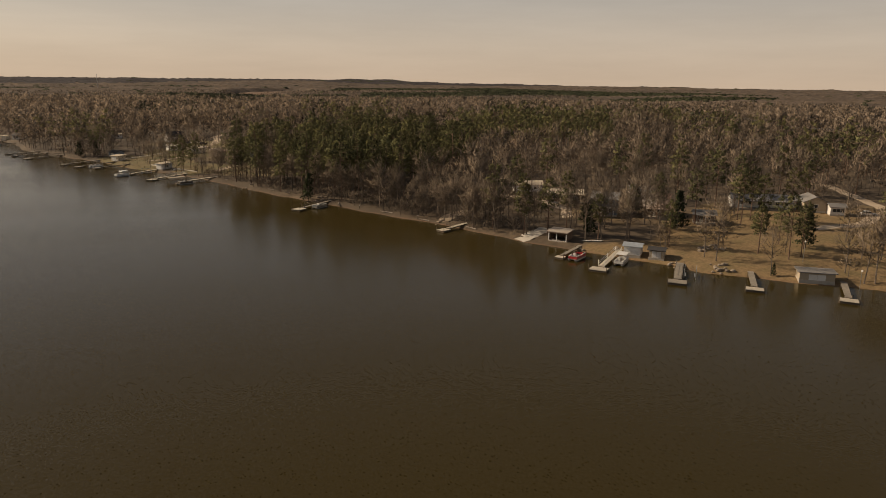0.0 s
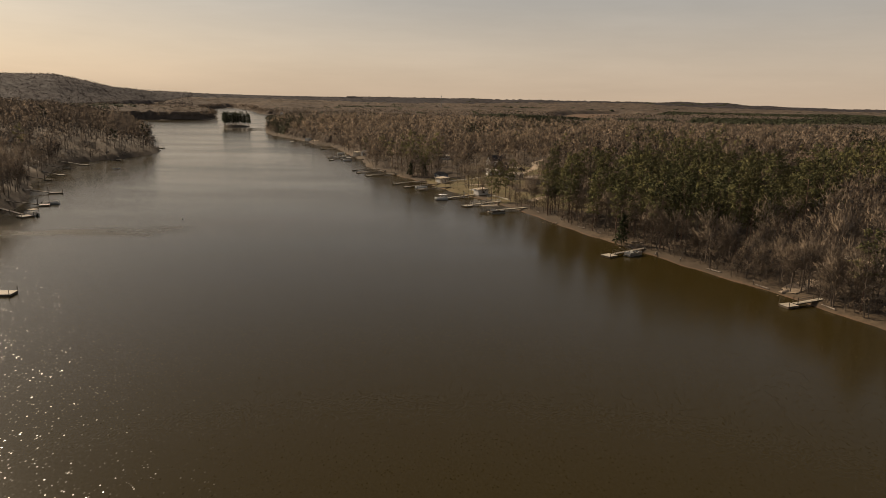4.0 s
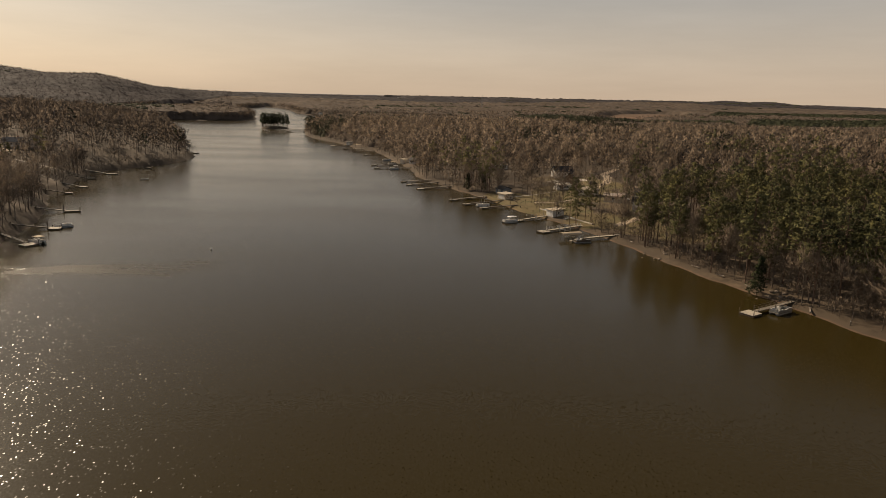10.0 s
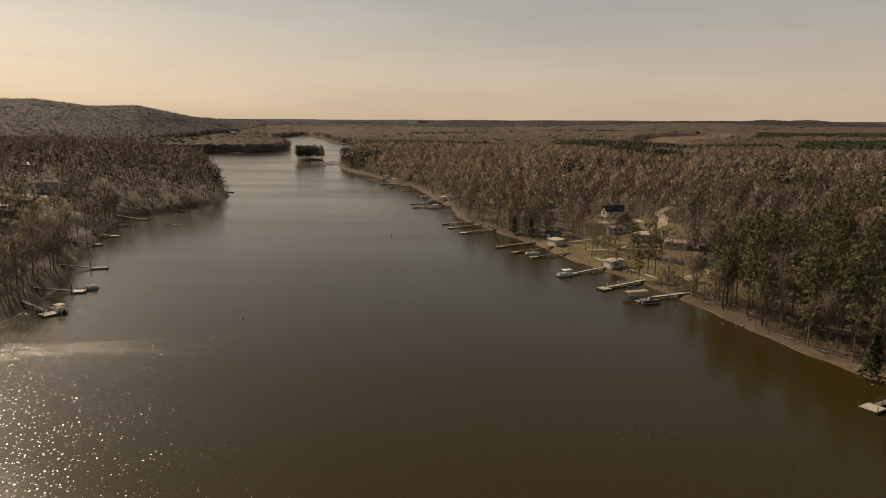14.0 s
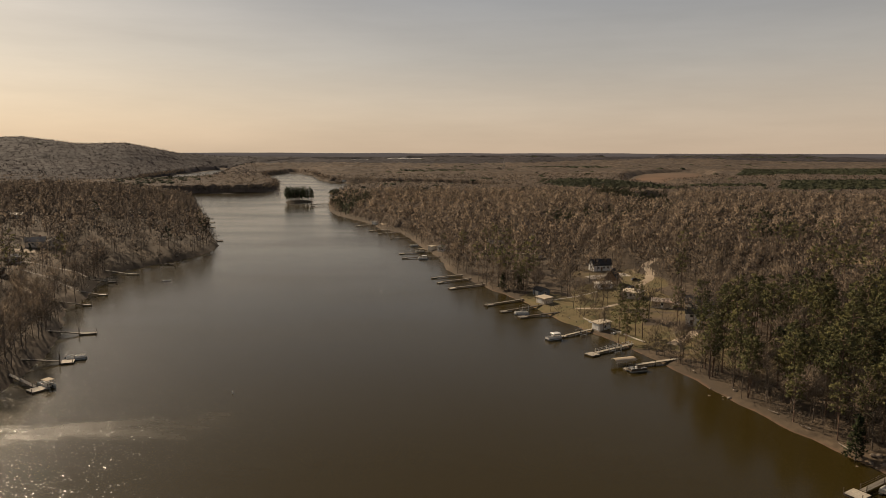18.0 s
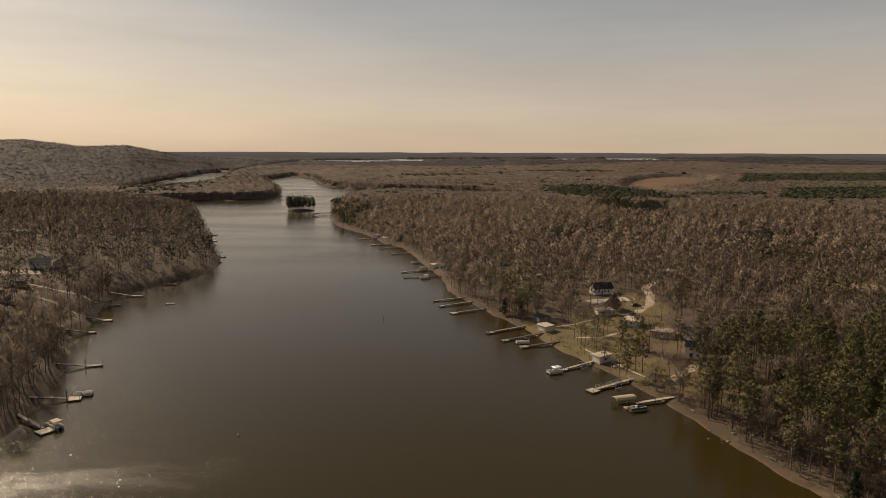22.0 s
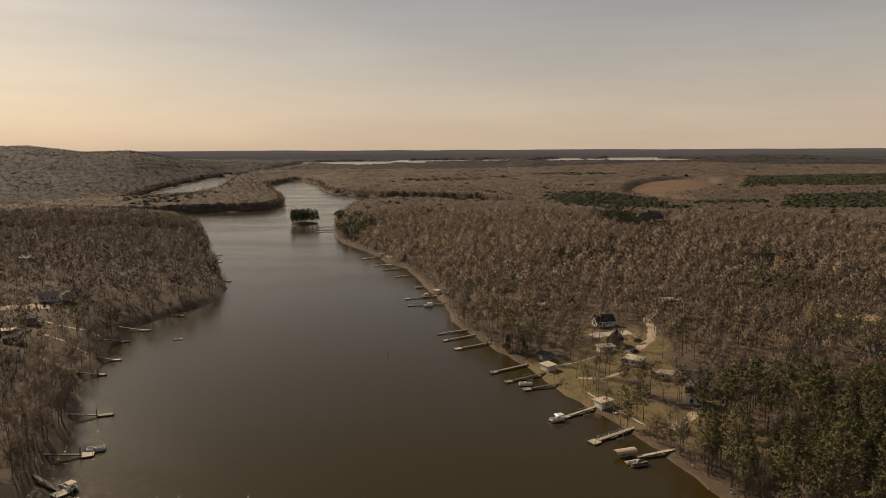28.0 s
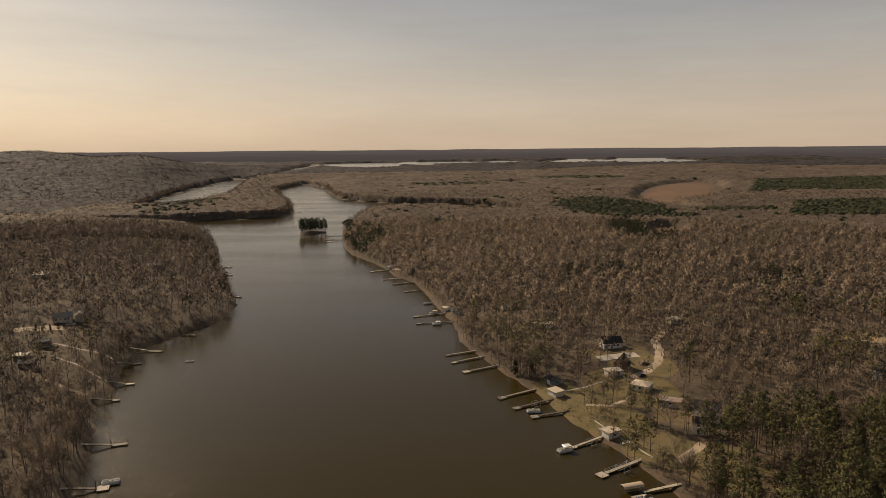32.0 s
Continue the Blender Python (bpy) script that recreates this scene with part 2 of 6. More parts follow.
M["tan_roof"] = material("tan_sheet_roof", (0.58, 0.49, 0.37), 0.6, 0.12, 1.2)
M["blue_roof"] = material("pale_metal_roof", (0.42, 0.45, 0.48), 0.4, 0.1, 1.0, metal=0.3)
M["rust_roof"] = material("rusty_sheet_roof", (0.34, 0.22, 0.16), 0.7, 0.3, 0.9, second=(0.42, 0.36, 0.30))
M["glass"] = material("window_glass", (0.03, 0.035, 0.04), 0.08, 0.1, 1.0, spec=0.6)
M["metal"] = material("galvanised_metal", (0.45, 0.45, 0.44), 0.4, 0.15, 3.0, metal=0.7)
M["red"] = material("red_gelcoat", (0.38, 0.03, 0.03), 0.3, 0.1, 1.0, spec=0.5)
M["hull"] = material("white_gelcoat", (0.74, 0.71, 0.66), 0.3, 0.08, 1.0, spec=0.5)
M["canvas"] = material("tan_canvas", (0.52, 0.42, 0.30), 0.85, 0.12, 2.0)
M["rubber"] = material("black_rubber", (0.02, 0.02, 0.02), 0.8, 0.2, 4.0)
M["car_dark"] = material("dark_car_paint", (0.05, 0.035, 0.03), 0.25, 0.1, 1.0, spec=0.6)
M["rock"] = material("pale_rock", (0.29, 0.235, 0.18), 0.9, 0.3, 2.0, bump=0.05, per_object=0.2)
M["concrete"] = material("concrete", (0.50, 0.45, 0.38), 0.85, 0.15, 0.8, second=(0.42, 0.37, 0.31))
M["gravel"] = material("pale_gravel", (0.48, 0.39, 0.29), 0.95, 0.2, 0.9, second=(0.40, 0.31, 0.22))
M["straw"] = material("dry_field_grass", (0.36, 0.27, 0.16), 0.95, 0.2, 0.05, second=(0.30, 0.22, 0.13))
M["clearcut"] = material("orange_clearcut", (0.175, 0.100, 0.055), 0.95, 0.25, 0.03, second=(0.13, 0.085, 0.052))

# ---------------------------------------------------------------- shoreline
LAKE = [(270, -700), (270, -320), (240, -160), (200, -70), (166, -18), (154, -4), (143, 12), (139, 24), (131, 42), (124, 60), (115.5, 92), (108.5, 110), (101.4, 129), (94.2, 151),
        (88, 169), (82, 191), (74, 220), (65.5, 248), (57, 265.5), (49, 284.5), (39, 316.5), (31, 335.5), (19, 363.5), (9.3, 389.5), (2.5, 411), (-3, 459), (-12, 494), (-23, 543), (-36, 600),
        (-57, 634), (-70, 676), (-90, 718), (-118, 770), (-135, 825), (-156, 944), (-165, 1000), (-168, 1150), (-166, 1260), (-120, 1345), (-20, 1350), (20, 1290), (60, 1240), (105, 1240), (115, 1290),
        (64, 1442), (-7, 1478), (-107, 1519), (-144, 1523), (-214, 1579), (-279, 1658), (-330, 1830), (-395, 2099), (-507, 2385), (-523, 2244), (-520, 2029), (-434, 1733), (-346, 1464),
        (-302, 1291), (-306, 1216), (-339, 1188), (-393, 1172), (-432, 1147), (-470, 1123), (-560, 1110), (-600, 1080), (-540, 1045), (-440, 1015), (-372, 985), (-292, 830),
        (-246, 700), (-214, 622), (-189, 563), (-169, 515), (-165, 482), (-168, 455), (-178, 434), (-186, 412), (-192, 393), (-187, 371), (-180, 348), (-172, 325), (-170, 305), (-158, 280),
        (-146, 255), (-138, 232), (-131, 200), (-126, 150), (-114, 100), (-110, 40), (-120, -40), (-150, -150), (-170, -400), (-170, -700)]
ARM = [(-650, 1400), (-690, 1560), (-749, 1768), (-841, 2256), (-899, 2858), (-837, 2800), (-660, 2120), (-585, 1740), (-572, 1527), (-590, 1400)]
ISLAND = [(-226, 968), (-214, 956), (-198, 958), (-186, 972), (-184, 990), (-192, 1004), (-208, 1006), (-222, 992)]


def signed(px, py, poly):
    """Distance to a closed line, positive outside it."""
    d2 = np.full(px.shape, 1e18)
    inside = np.zeros(px.shape, bool)
    for (ax, ay), (bx, by) in zip(poly, poly[1:] + poly[:1]):
        ex, ey = bx - ax, by - ay
        s = np.clip(((px - ax) * ex + (py - ay) * ey) / (ex * ex + ey * ey), 0, 1)
        d2 = np.minimum(d2, (px - ax - s * ex) ** 2 + (py - ay - s * ey) ** 2)
        if ay != by:
            inside ^= ((ay > py) != (by > py)) & (px < ax + ex * (py - ay) / ey)
    return np.where(inside, -1, 1) * np.sqrt(d2)


def shore(px, py):
    """Metres from the water's edge: positive on land."""
    px, py = np.asarray(px, float), np.asarray(py, float)
    wob = 1.2 * np.sin(px * 0.31 + 1.3 * np.sin(py * 0.17)) + 0.9 * np.sin(py * 0.43 + px * 0.11)
    return np.maximum(np.minimum(signed(px, py, LAKE), signed(px, py, ARM)), -signed(px, py, ISLAND)) + wob * 0.35


def ease(v, a, b):
    s = np.clip((v - a) / (b - a), 0, 1)
    return s * s * (3 - 2 * s)


MID_Y = [-700, 0, 200, 400, 600, 800, 1000, 1150, 1300, 2000, 5000]
MID_X = [50, 20, -20, -80, -110, -190, -280, -290, -240, -380, -700]
RIDGE_AZ = [-90, -60, -45, -36, -31, -27.5, -24.5, -21, -18, -14, -10, -5]
RIDGE_Z = [70, 80, 92, 98, 98, 74, 79, 46, 32, 24, 14, 0]


# far water: x, y, half sizes, turn, level
FAR_LAKES = [(-770, 3560, 50, 640, 5, 21), (-550, 4200, 245, 690, 8, 26), (-320, 4150, 170, 540, 4, 26.5), (-60, 4250, 235, 480, 2, 35), (312, 4300, 122, 500, -4, 36), (790, 4300, 215, 640, -12, 38), (1150, 4300, 250, 900, -14, 40)]


def far_lake(px, py):
    """Below 1 inside a far lake, and the water's level."""
    q, level = np.full(np.shape(px), 9.0), np.full(np.shape(px), 20.0)
    for x, y, a, b, turn, z in FAR_LAKES:
        c, s = math.cos(radians(turn)), math.sin(radians(turn))
        u, v = (px - x) * c + (py - y) * s, -(px - x) * s + (py - y) * c
        k = np.hypot(u / a, v / b) * (1 + 0.12 * np.sin(3 * np.arctan2(v / b, u / a) + x))
        level = np.where(k < q, z, level)
        q = np.minimum(q, k)
    return q, level


def height(px, py, d=None):
    px, py = np.asarray(px, float), np.asarray(py, float)
    d = shore(px, py) if d is None else d
    left = 1 - ease(px - np.interp(py, MID_Y, MID_X), -40, 40)
    left *= 1 - ease(py, 1000, 1120)
    bank = np.clip(d, 0, 2.5) * np.where(left > 0.5, 1.05, np.where(py > 345, 0.6, 0.40))
    rise = np.clip(d - 2.5, 0, None)
    z = bank + (1 - left) * 7.0 * (1 - np.exp(-rise / 130)) + left * (19.0 * (1 - np.exp(-rise / 75)))
    roll = np.clip(rise / 120, 0, 1)
    z += roll * (1.5 * np.sin(px * 0.013 + 0.8) * np.sin(py * 0.011) + 2.5 * np.sin(px * 0.0041 + py * 0.0027))
    r = np.hypot(px, py)
    az = np.degrees(np.arctan2(px, py))
    z += np.interp(az, RIDGE_AZ, RIDGE_Z) * np.exp(-((r - 2900) / np.where(r < 2900, 620, 1400)) ** 2) * ease(d, 0, 200)
    z += ease(r, 2600, 4900) * np.interp(az, (-40, -12, 0, 6, 14, 24, 36, 60), (14, 16, 20, 30, 36, 34, 14, 2))
    z += ease(r, 4200, 4900) * (5 * np.sin(az * 0.55) + 3 * np.sin(az * 1.9 + 1))
    q, level = far_lake(px, py)
    z = np.where(q < 1, level - 2.0, level + 0.8 + (z - level - 0.8) * ease(q, 1.0, 2.6))
    return np.where(d < 0, np.maximum(-3.0, 0.3 * d), z)


def mesh_of(name, verts, faces, mats, index=None, smooth=False):
    """A mesh from arrays of corners and of triangles or quads."""
    me = bpy.data.meshes.new(name)
    verts, faces = np.asarray(verts, np.float32), np.asarray(faces, np.int32)
    k = faces.shape[1]
    me.vertices.add(len(verts))
    me.vertices.foreach_set("co", verts.ravel())
    me.loops.add(faces.size)
    me.loops.foreach_set("vertex_index", faces.ravel())
    me.polygons.add(len(faces))
    me.polygons.foreach_set("loop_start", np.arange(len(faces), dtype=np.int32) * k)
    me.polygons.foreach_set("loop_total", np.full(len(faces), k, np.int32))
    if index is not None:
        me.polygons.foreach_set("material_index", np.asarray(index, np.int32))
    me.polygons.foreach_set("use_smooth", np.full(len(faces), smooth))
    for m in mats:
        me.materials.append(m)
    me.update(calc_edges=True)
    return me


def spaced(a, b, near_a, near_b, fine, grow):
    """Grid lines from a to b: even between near_a and near_b, wider and wider outside."""
    mid = list(np.arange(near_a, near_b + fine, fine))
    lo, hi, s = [], [], fine
    while (lo[-1] if lo else near_a) > a:
        s *= grow
        lo.append(max(a, (lo[-1] if lo else near_a) - s))
    s = fine
    while (hi[-1] if hi else mid[-1]) < b:
        s *= grow
        hi.append(min(b, (hi[-1] if hi else mid[-1]) + s))
    return np.array(lo[::-1] + mid + hi)


# places with few or no trees: x, y, half sizes, turn in degrees, share of trees kept, lawn
OPEN = [(178, 14, 34, 36, -40, 0.06, 1), (148, 18, 13, 32, 38, 0.12, 1), (212, 30, 34, 24, -40, 0.10, 0.7), (170, 62, 24, 18, -40, 0.16, 0.4), (160, 95, 30, 22, 30, 0.34, 0.2),
        (60, 292, 16, 34, 22, 0.10, 1), (82, 320, 20, 28, 22, 0.12, 0.9), (96, 348, 17, 20, 10, 0.05, 0.9), (86, 372, 22, 15, 10, 0.04, 0.4), (100, 285, 20, 14, 20, 0.2, 0.4), (-226, 374, 20, 20, 0, 0.28, 0.0), (-234, 391, 20, 13, 0, 0.08, 0.1), (97, 232, 17, 26, 15, 0.42, 0.5), (-187, 440, 13, 22, -25, 0.28, 0.0),
        (78, 252, 14, 18, 25, 0.22, 0.7), (48, 320, 10, 16, 22, 0.10, 0.8), (-246, 402, 22, 20, 0, 0.05, 0.3), (-226, 350, 18, 28, 10, 0.7, 0.0), (-187, 332, 14, 30, 0, 0.6, 0.1),
        (-192, 415, 20, 26, 30, 0.6, 0.0), (138, 426, 16, 12, 0, 0.2, 0.1), (54, 428, 16, 9, 0, 0.2, 0.0), (-2, 478, 12, 10, 0, 0.25, 0.0), (-48, 728, 24, 24, 0, 0.35, 0.1),
        (233, 378, 26, 12, -25, 0.0, 0.0), (270, 890, 32, 78, -22, 0.05, 0.0), (570, 1740, 100, 420, -24, 0.10, 0.0), (338, 338, 32, 16, -40, 0.0, 0.6), (40, 480, 14, 12, 0, 0.3, 0.0),
        (200, 312, 12, 10, 0, 0.15, 0.0), (-272, 611, 22, 14, 0, 0.4, 0.0), (412, 1290, 30, 90, 0, 0.15, 0.0), (188, 2150, 60, 60, 0, 0.1, 0.0), (1710, 3600, 110, 150, 0, 0.0, 0.0)]


def opened(px, py):
    """The share of trees that stay, and how much lawn there is."""
    keep, lawn = np.ones(np.shape(px)), np.zeros(np.shape(px))
    for x, y, a, b, turn, share, grass in OPEN:
        c, s = math.cos(radians(turn)), math.sin(radians(turn))
        u, v = (px - x) * c + (py - y) * s, -(px - x) * s + (py - y) * c
        q = 1 - ease(np.hypot(u / a, v / b), 0.85, 1.1)
        keep = np.minimum(keep, 1 - q * (1 - share))
        lawn = np.maximum(lawn, q * grass)
    return keep, lawn


gx, gy = spaced(-20000, 20000, -240, 220, 3.0, 1.07), spaced(-700, 20000, -50, 500, 3.0, 1.045)
GX, GY = np.meshgrid(gx, gy)
GD = shore(GX, GY)
GZ = height(GX, GY, GD)
nx, ny = len(gx), len(gy)
ii = (np.arange(ny - 1)[:, None] * nx + np.arange(nx - 1)[None, :]).ravel()
quads = np.stack([ii, ii + 1, ii + nx + 1, ii + nx], 1)


def ground_material():
    m = material("leaf_litter_ground", (0.118, 0.086, 0.056), 0.95, 0.35, 0.5, second=(0.088, 0.066, 0.045), big=0.035)
    n, l = m.node_tree.nodes, m.node_tree.links
    p = n["Principled BSDF"]
    out = p.inputs["Base Color"].links[0].from_socket
    co = n.new("ShaderNodeNewGeometry")
    sep = n.new("ShaderNodeSeparateXYZ")
    l.new(co.outputs["Position"], sep.inputs[0])
    tex = n.new("ShaderNodeTexNoise")
    tex.inputs["Scale"].default_value, tex.inputs["Detail"].default_value = 0.16, 6.0
    l.new(co.outputs["Position"], tex.inputs["Vector"])
    rough = n.new("ShaderNodeTexNoise")
    rough.inputs["Scale"].default_value, rough.inputs["Detail"].default_value = 1.4, 4.0
    l.new(co.outputs["Position"], rough.inputs["Vector"])

    def calc(op, a, b):
        k = n.new("ShaderNodeMath")
        k.operation, k.use_clamp = op, op != "ADD"
        for i, v in ((0, a), (1, b)):
            if isinstance(v, (int, float)):
                k.inputs[i].default_value = v
            else:
                l.new(v, k.inputs[i])
        return k.outputs[0]

    def over(fac, low, high, below):
        r = n.new("ShaderNodeValToRGB")
        r.color_ramp.elements[0].position, r.color_ramp.elements[0].color = 0.35, (*low, 1)
        r.color_ramp.elements[1].position, r.color_ramp.elements[1].color = 0.65, (*high, 1)
        l.new(rough.outputs["Fac"], r.inputs[0])
        x = n.new("ShaderNodeMix")
        x.data_type = "RGBA"
        l.new(fac, x.inputs[0])
        l.new(below, x.inputs[6])
        l.new(r.outputs[0], x.inputs[7])
        return x.outputs[2]

    lawn = n.new("ShaderNodeAttribute")
    lawn.attribute_name = "lawn"
    f = calc("MULTIPLY", calc("SUBTRACT", calc("ADD", lawn.outputs["Fac"], tex.outputs["Fac"]), 0.75), 2.6)
    out = over(f, (0.178, 0.122, 0.060), (0.262, 0.178, 0.090), out)
    fresh = n.new("ShaderNodeAttribute")
    fresh.attribute_name = "fresh"
    blotch = calc("MULTIPLY", calc("SUBTRACT", tex.outputs["Fac"], 0.50), 7.0)
    green = calc("MULTIPLY", f, calc("ADD", calc("MULTIPLY", blotch, 0.4), calc("MULTIPLY", fresh.outputs["Fac"], 0.55)))
    out = over(green, (0.095, 0.088, 0.036), (0.135, 0.118, 0.050), out)
    # bare clay where the waves reach
    bare = n.new("ShaderNodeAttribute")
    bare.attribute_name = "bare"
    edge = calc("ADD", sep.outputs[2], calc("MULTIPLY", tex.outputs["Fac"], 0.9))
    k = n.new("ShaderNodeMapRange")
    k.inputs[1].default_value, k.inputs[2].default_value, k.inputs[3].default_value, k.inputs[4].default_value = 0.40, 0.70, 1.0, 0.0
    l.new(edge, k.inputs[0])
    out = over(calc("MULTIPLY", k.outputs[0], bare.outputs["Fac"]), (0.175, 0.100, 0.060), (0.240, 0.142, 0.084), out)
    l.new(out, p.inputs["Base Color"])
    return m


M["ground"] = ground_material()
me = mesh_of("ground", np.stack([GX.ravel(), GY.ravel(), GZ.ravel()], 1), quads, [M["ground"]], smooth=True)
me.attributes.new("lawn", "FLOAT", "POINT").data.foreach_set("value", opened(GX, GY)[1].ravel().astype(np.float32))
me.attributes.new("fresh", "FLOAT", "POINT").data.foreach_set("value", ease(GY, 120, 220).ravel().astype(np.float32))
BARE = 0.08 + 0.56 * (GX > 0) * ease(GY, -60, -20) * (1 - ease(GY, 330, 380)) + 0.6 * np.exp(-((GX + 64) / 22) ** 2 - ((GY - 664) / 26) ** 2)
me.attributes.new("bare", "FLOAT", "POINT").data.foreach_set("value", BARE.ravel().astype(np.float32))
ground = tagged(new("ground", me), "brown leaf-littered ground with lawns and a bare clay bank at the lake", "ground", kind="structure")


# ---------------------------------------------------------------- water
def water_material():
    m = bpy.data.materials.new("lake_water")
    m.use_nodes = True
    n, l = m.node_tree.nodes, m.node_tree.links
    p = n["Principled BSDF"]
    p.inputs["Base Color"].default_value = (0.0405, 0.0288, 0.0066, 1)
    p.inputs["IOR"].default_value, p.inputs["Specular IOR Level"].default_value = 1.33, 0.32
    co = n.new("ShaderNodeNewGeometry")

    def tex(scale, detail, rough, stretch, turn):
        mp = n.new("ShaderNodeMapping")
        mp.inputs["Scale"].default_value = stretch
        mp.inputs["Rotation"].default_value = (0, 0, radians(turn))
        l.new(co.outputs["Position"], mp.inputs[0])
        t = n.new("ShaderNodeTexNoise")
        t.inputs["Scale"].default_value, t.inputs["Detail"].default_value, t.inputs["Roughness"].default_value = scale, detail, rough
        l.new(mp.outputs[0], t.inputs["Vector"])
        return t.outputs["Fac"]

    def span(v, a, b, c, d):
        r = n.new("ShaderNodeMapRange")
        for i, k in enumerate((a, b, c, d)):
            r.inputs[1 + i].default_value = k
        l.new(v, r.inputs[0])
        return r.outputs[0]

    patch = tex(0.010, 4.0, 0.6, (0.45, 1.5, 1.0), 8)
    # gentle ripples, and small facets of steeper wavelets that flash in the sun
    mp = n.new("ShaderNodeMapping")
    mp.inputs["Scale"].default_value, mp.inputs["Rotation"].default_value = (1.0, 0.6, 1.0), (0, 0, radians(35))
    l.new(co.outputs["Position"], mp.inputs[0])

    def vec(op, x, y=None):
        k = n.new("ShaderNodeVectorMath")
        k.operation = op
        l.new(x, k.inputs[0])
        if isinstance(y, tuple):
            k.inputs[1].default_value = y
        elif y is not None:
            l.new(y, k.inputs["Scale" if op == "SCALE" else 1])
        return k.outputs[0]

    def lean(colour, k):
        return vec("MULTIPLY", vec("SUBTRACT", colour, (0.5, 0.5, 0.5)), (k, k, 0.0))

    swell = n.new("ShaderNodeTexNoise")
    swell.inputs["Scale"].default_value, swell.inputs["Detail"].default_value = 4.2, 2.0
    l.new(mp.outputs[0], swell.inputs["Vector"])
    cell = n.new("ShaderNodeTexVoronoi")
    cell.inputs["Scale"].default_value = 2.3
    l.new(mp.outputs[0], cell.inputs["Vector"])
    dice = n.new("ShaderNodeTexWhiteNoise")
    l.new(cell.outputs["Position"], dice.inputs["Vector"])
    few = span(dice.outputs["Value"], 0.36, 0.37, 0.0, 1.0)
    here = n.new("ShaderNodeMath")
    here.operation = "MULTIPLY"
    l.new(few, here.inputs[0])
    l.new(span(cell.outputs["Distance"], 0.22, 0.27, 1.0, 0.0), here.inputs[1])
    flat = n.new("ShaderNodeMix")
    l.new(here.outputs[0], flat.inputs[0])
    # a gust ruffles one patch of the lake
    gmap = n.new("ShaderNodeMapping")
    gmap.vector_type = "TEXTURE"
    gmap.inputs["Location"].default_value, gmap.inputs["Rotation"].default_value, gmap.inputs["Scale"].default_value = (-86, 167, 0), (0, 0, radians(10)), (34, 11, 1000)
    l.new(co.outputs["Position"], gmap.inputs[0])
    glen = n.new("ShaderNodeVectorMath")
    glen.operation = "LENGTH"
    l.new(gmap.outputs[0], glen.inputs[0])
    ragged = n.new("ShaderNodeMath")
    ragged.operation = "MULTIPLY_ADD"
    ragged.inputs[1].default_value = 2.4
    l.new(tex(0.06, 4.0, 0.6, (0.6, 1.4, 1.0), 10), ragged.inputs[0])
    l.new(glen.outputs["Value"], ragged.inputs[2])
    gust = span(ragged.outputs[0], 1.45, 2.2, 1.0, 0.0)
    ruffled = n.new("ShaderNodeMix")
    l.new(gust, ruffled.inputs[0])
    l.new(span(patch, 0.38, 0.62, 0.13, 0.20), ruffled.inputs[2])
    ruffled.inputs[3].default_value = 0.36
    l.new(ruffled.outputs[0], flat.inputs[2])
    flat.inputs[3].default_value = 0.25
    l.new(flat.outputs[0], p.inputs["Roughness"])
    # a fixed lean is added to the facets so that they glint in the sun
    facet = vec("ADD", vec("ADD", lean(cell.outputs["Color"], 0.26), lean(dice.outputs["Color"], 0.26)), (-0.09, -0.17, 0.0))
    facet = vec("SCALE", facet, span(patch, 0.36, 0.60, 0.70, 1.15))
    facet = vec("SCALE", facet, here.outputs[0])
    still = span(here.outputs[0], 0.0, 1.0, 1.0, 0.0)
    slope = vec("ADD", vec("SCALE", vec("SCALE", lean(swell.outputs["Color"], 0.20), span(patch, 0.38, 0.62, 0.7, 1.2)), still), facet)
    l.new(vec("NORMALIZE", vec("ADD", slope, (0.0, 0.0, 1.0))), p.inputs["Normal"])
    return m


M["water"] = water_material()
M["calm_water"] = material("far_calm_water", (0.036, 0.027, 0.012), 0.16, 0.1, 0.02, spec=0.5)


def sheet(name, x0, y0, x1, y1, z):
    return new(name, mesh_of(name, [(x0, y0, z), (x1, y0, z), (x1, y1, z), (x0, y1, z)], [(0, 1, 2, 3)], [M["water"]]))


tagged(sheet("water", -1000, -700, 400, 2950, 0.0), "brown rippled lake water under a hazy sky", "lake", kind="structure")


for x, y, a, b, turn, level in FAR_LAKES:
    ring = [Vector((a * 1.2 * math.cos(g), b * 1.2 * math.sin(g), 0)) for g in np.linspace(0, 2 * math.pi, 49)[:-1]]
    me = bpy.data.meshes.new("far_water")
    me.from_pydata([tuple(Matrix.Rotation(radians(turn), 3, "Z") @ v + Vector((x, y, level))) for v in ring], [], [tuple(range(48))])
    me.materials.append(M["calm_water"])
    tagged(new("far_water", me), "pale strip of far lake water below the skyline", "lake", kind="structure")

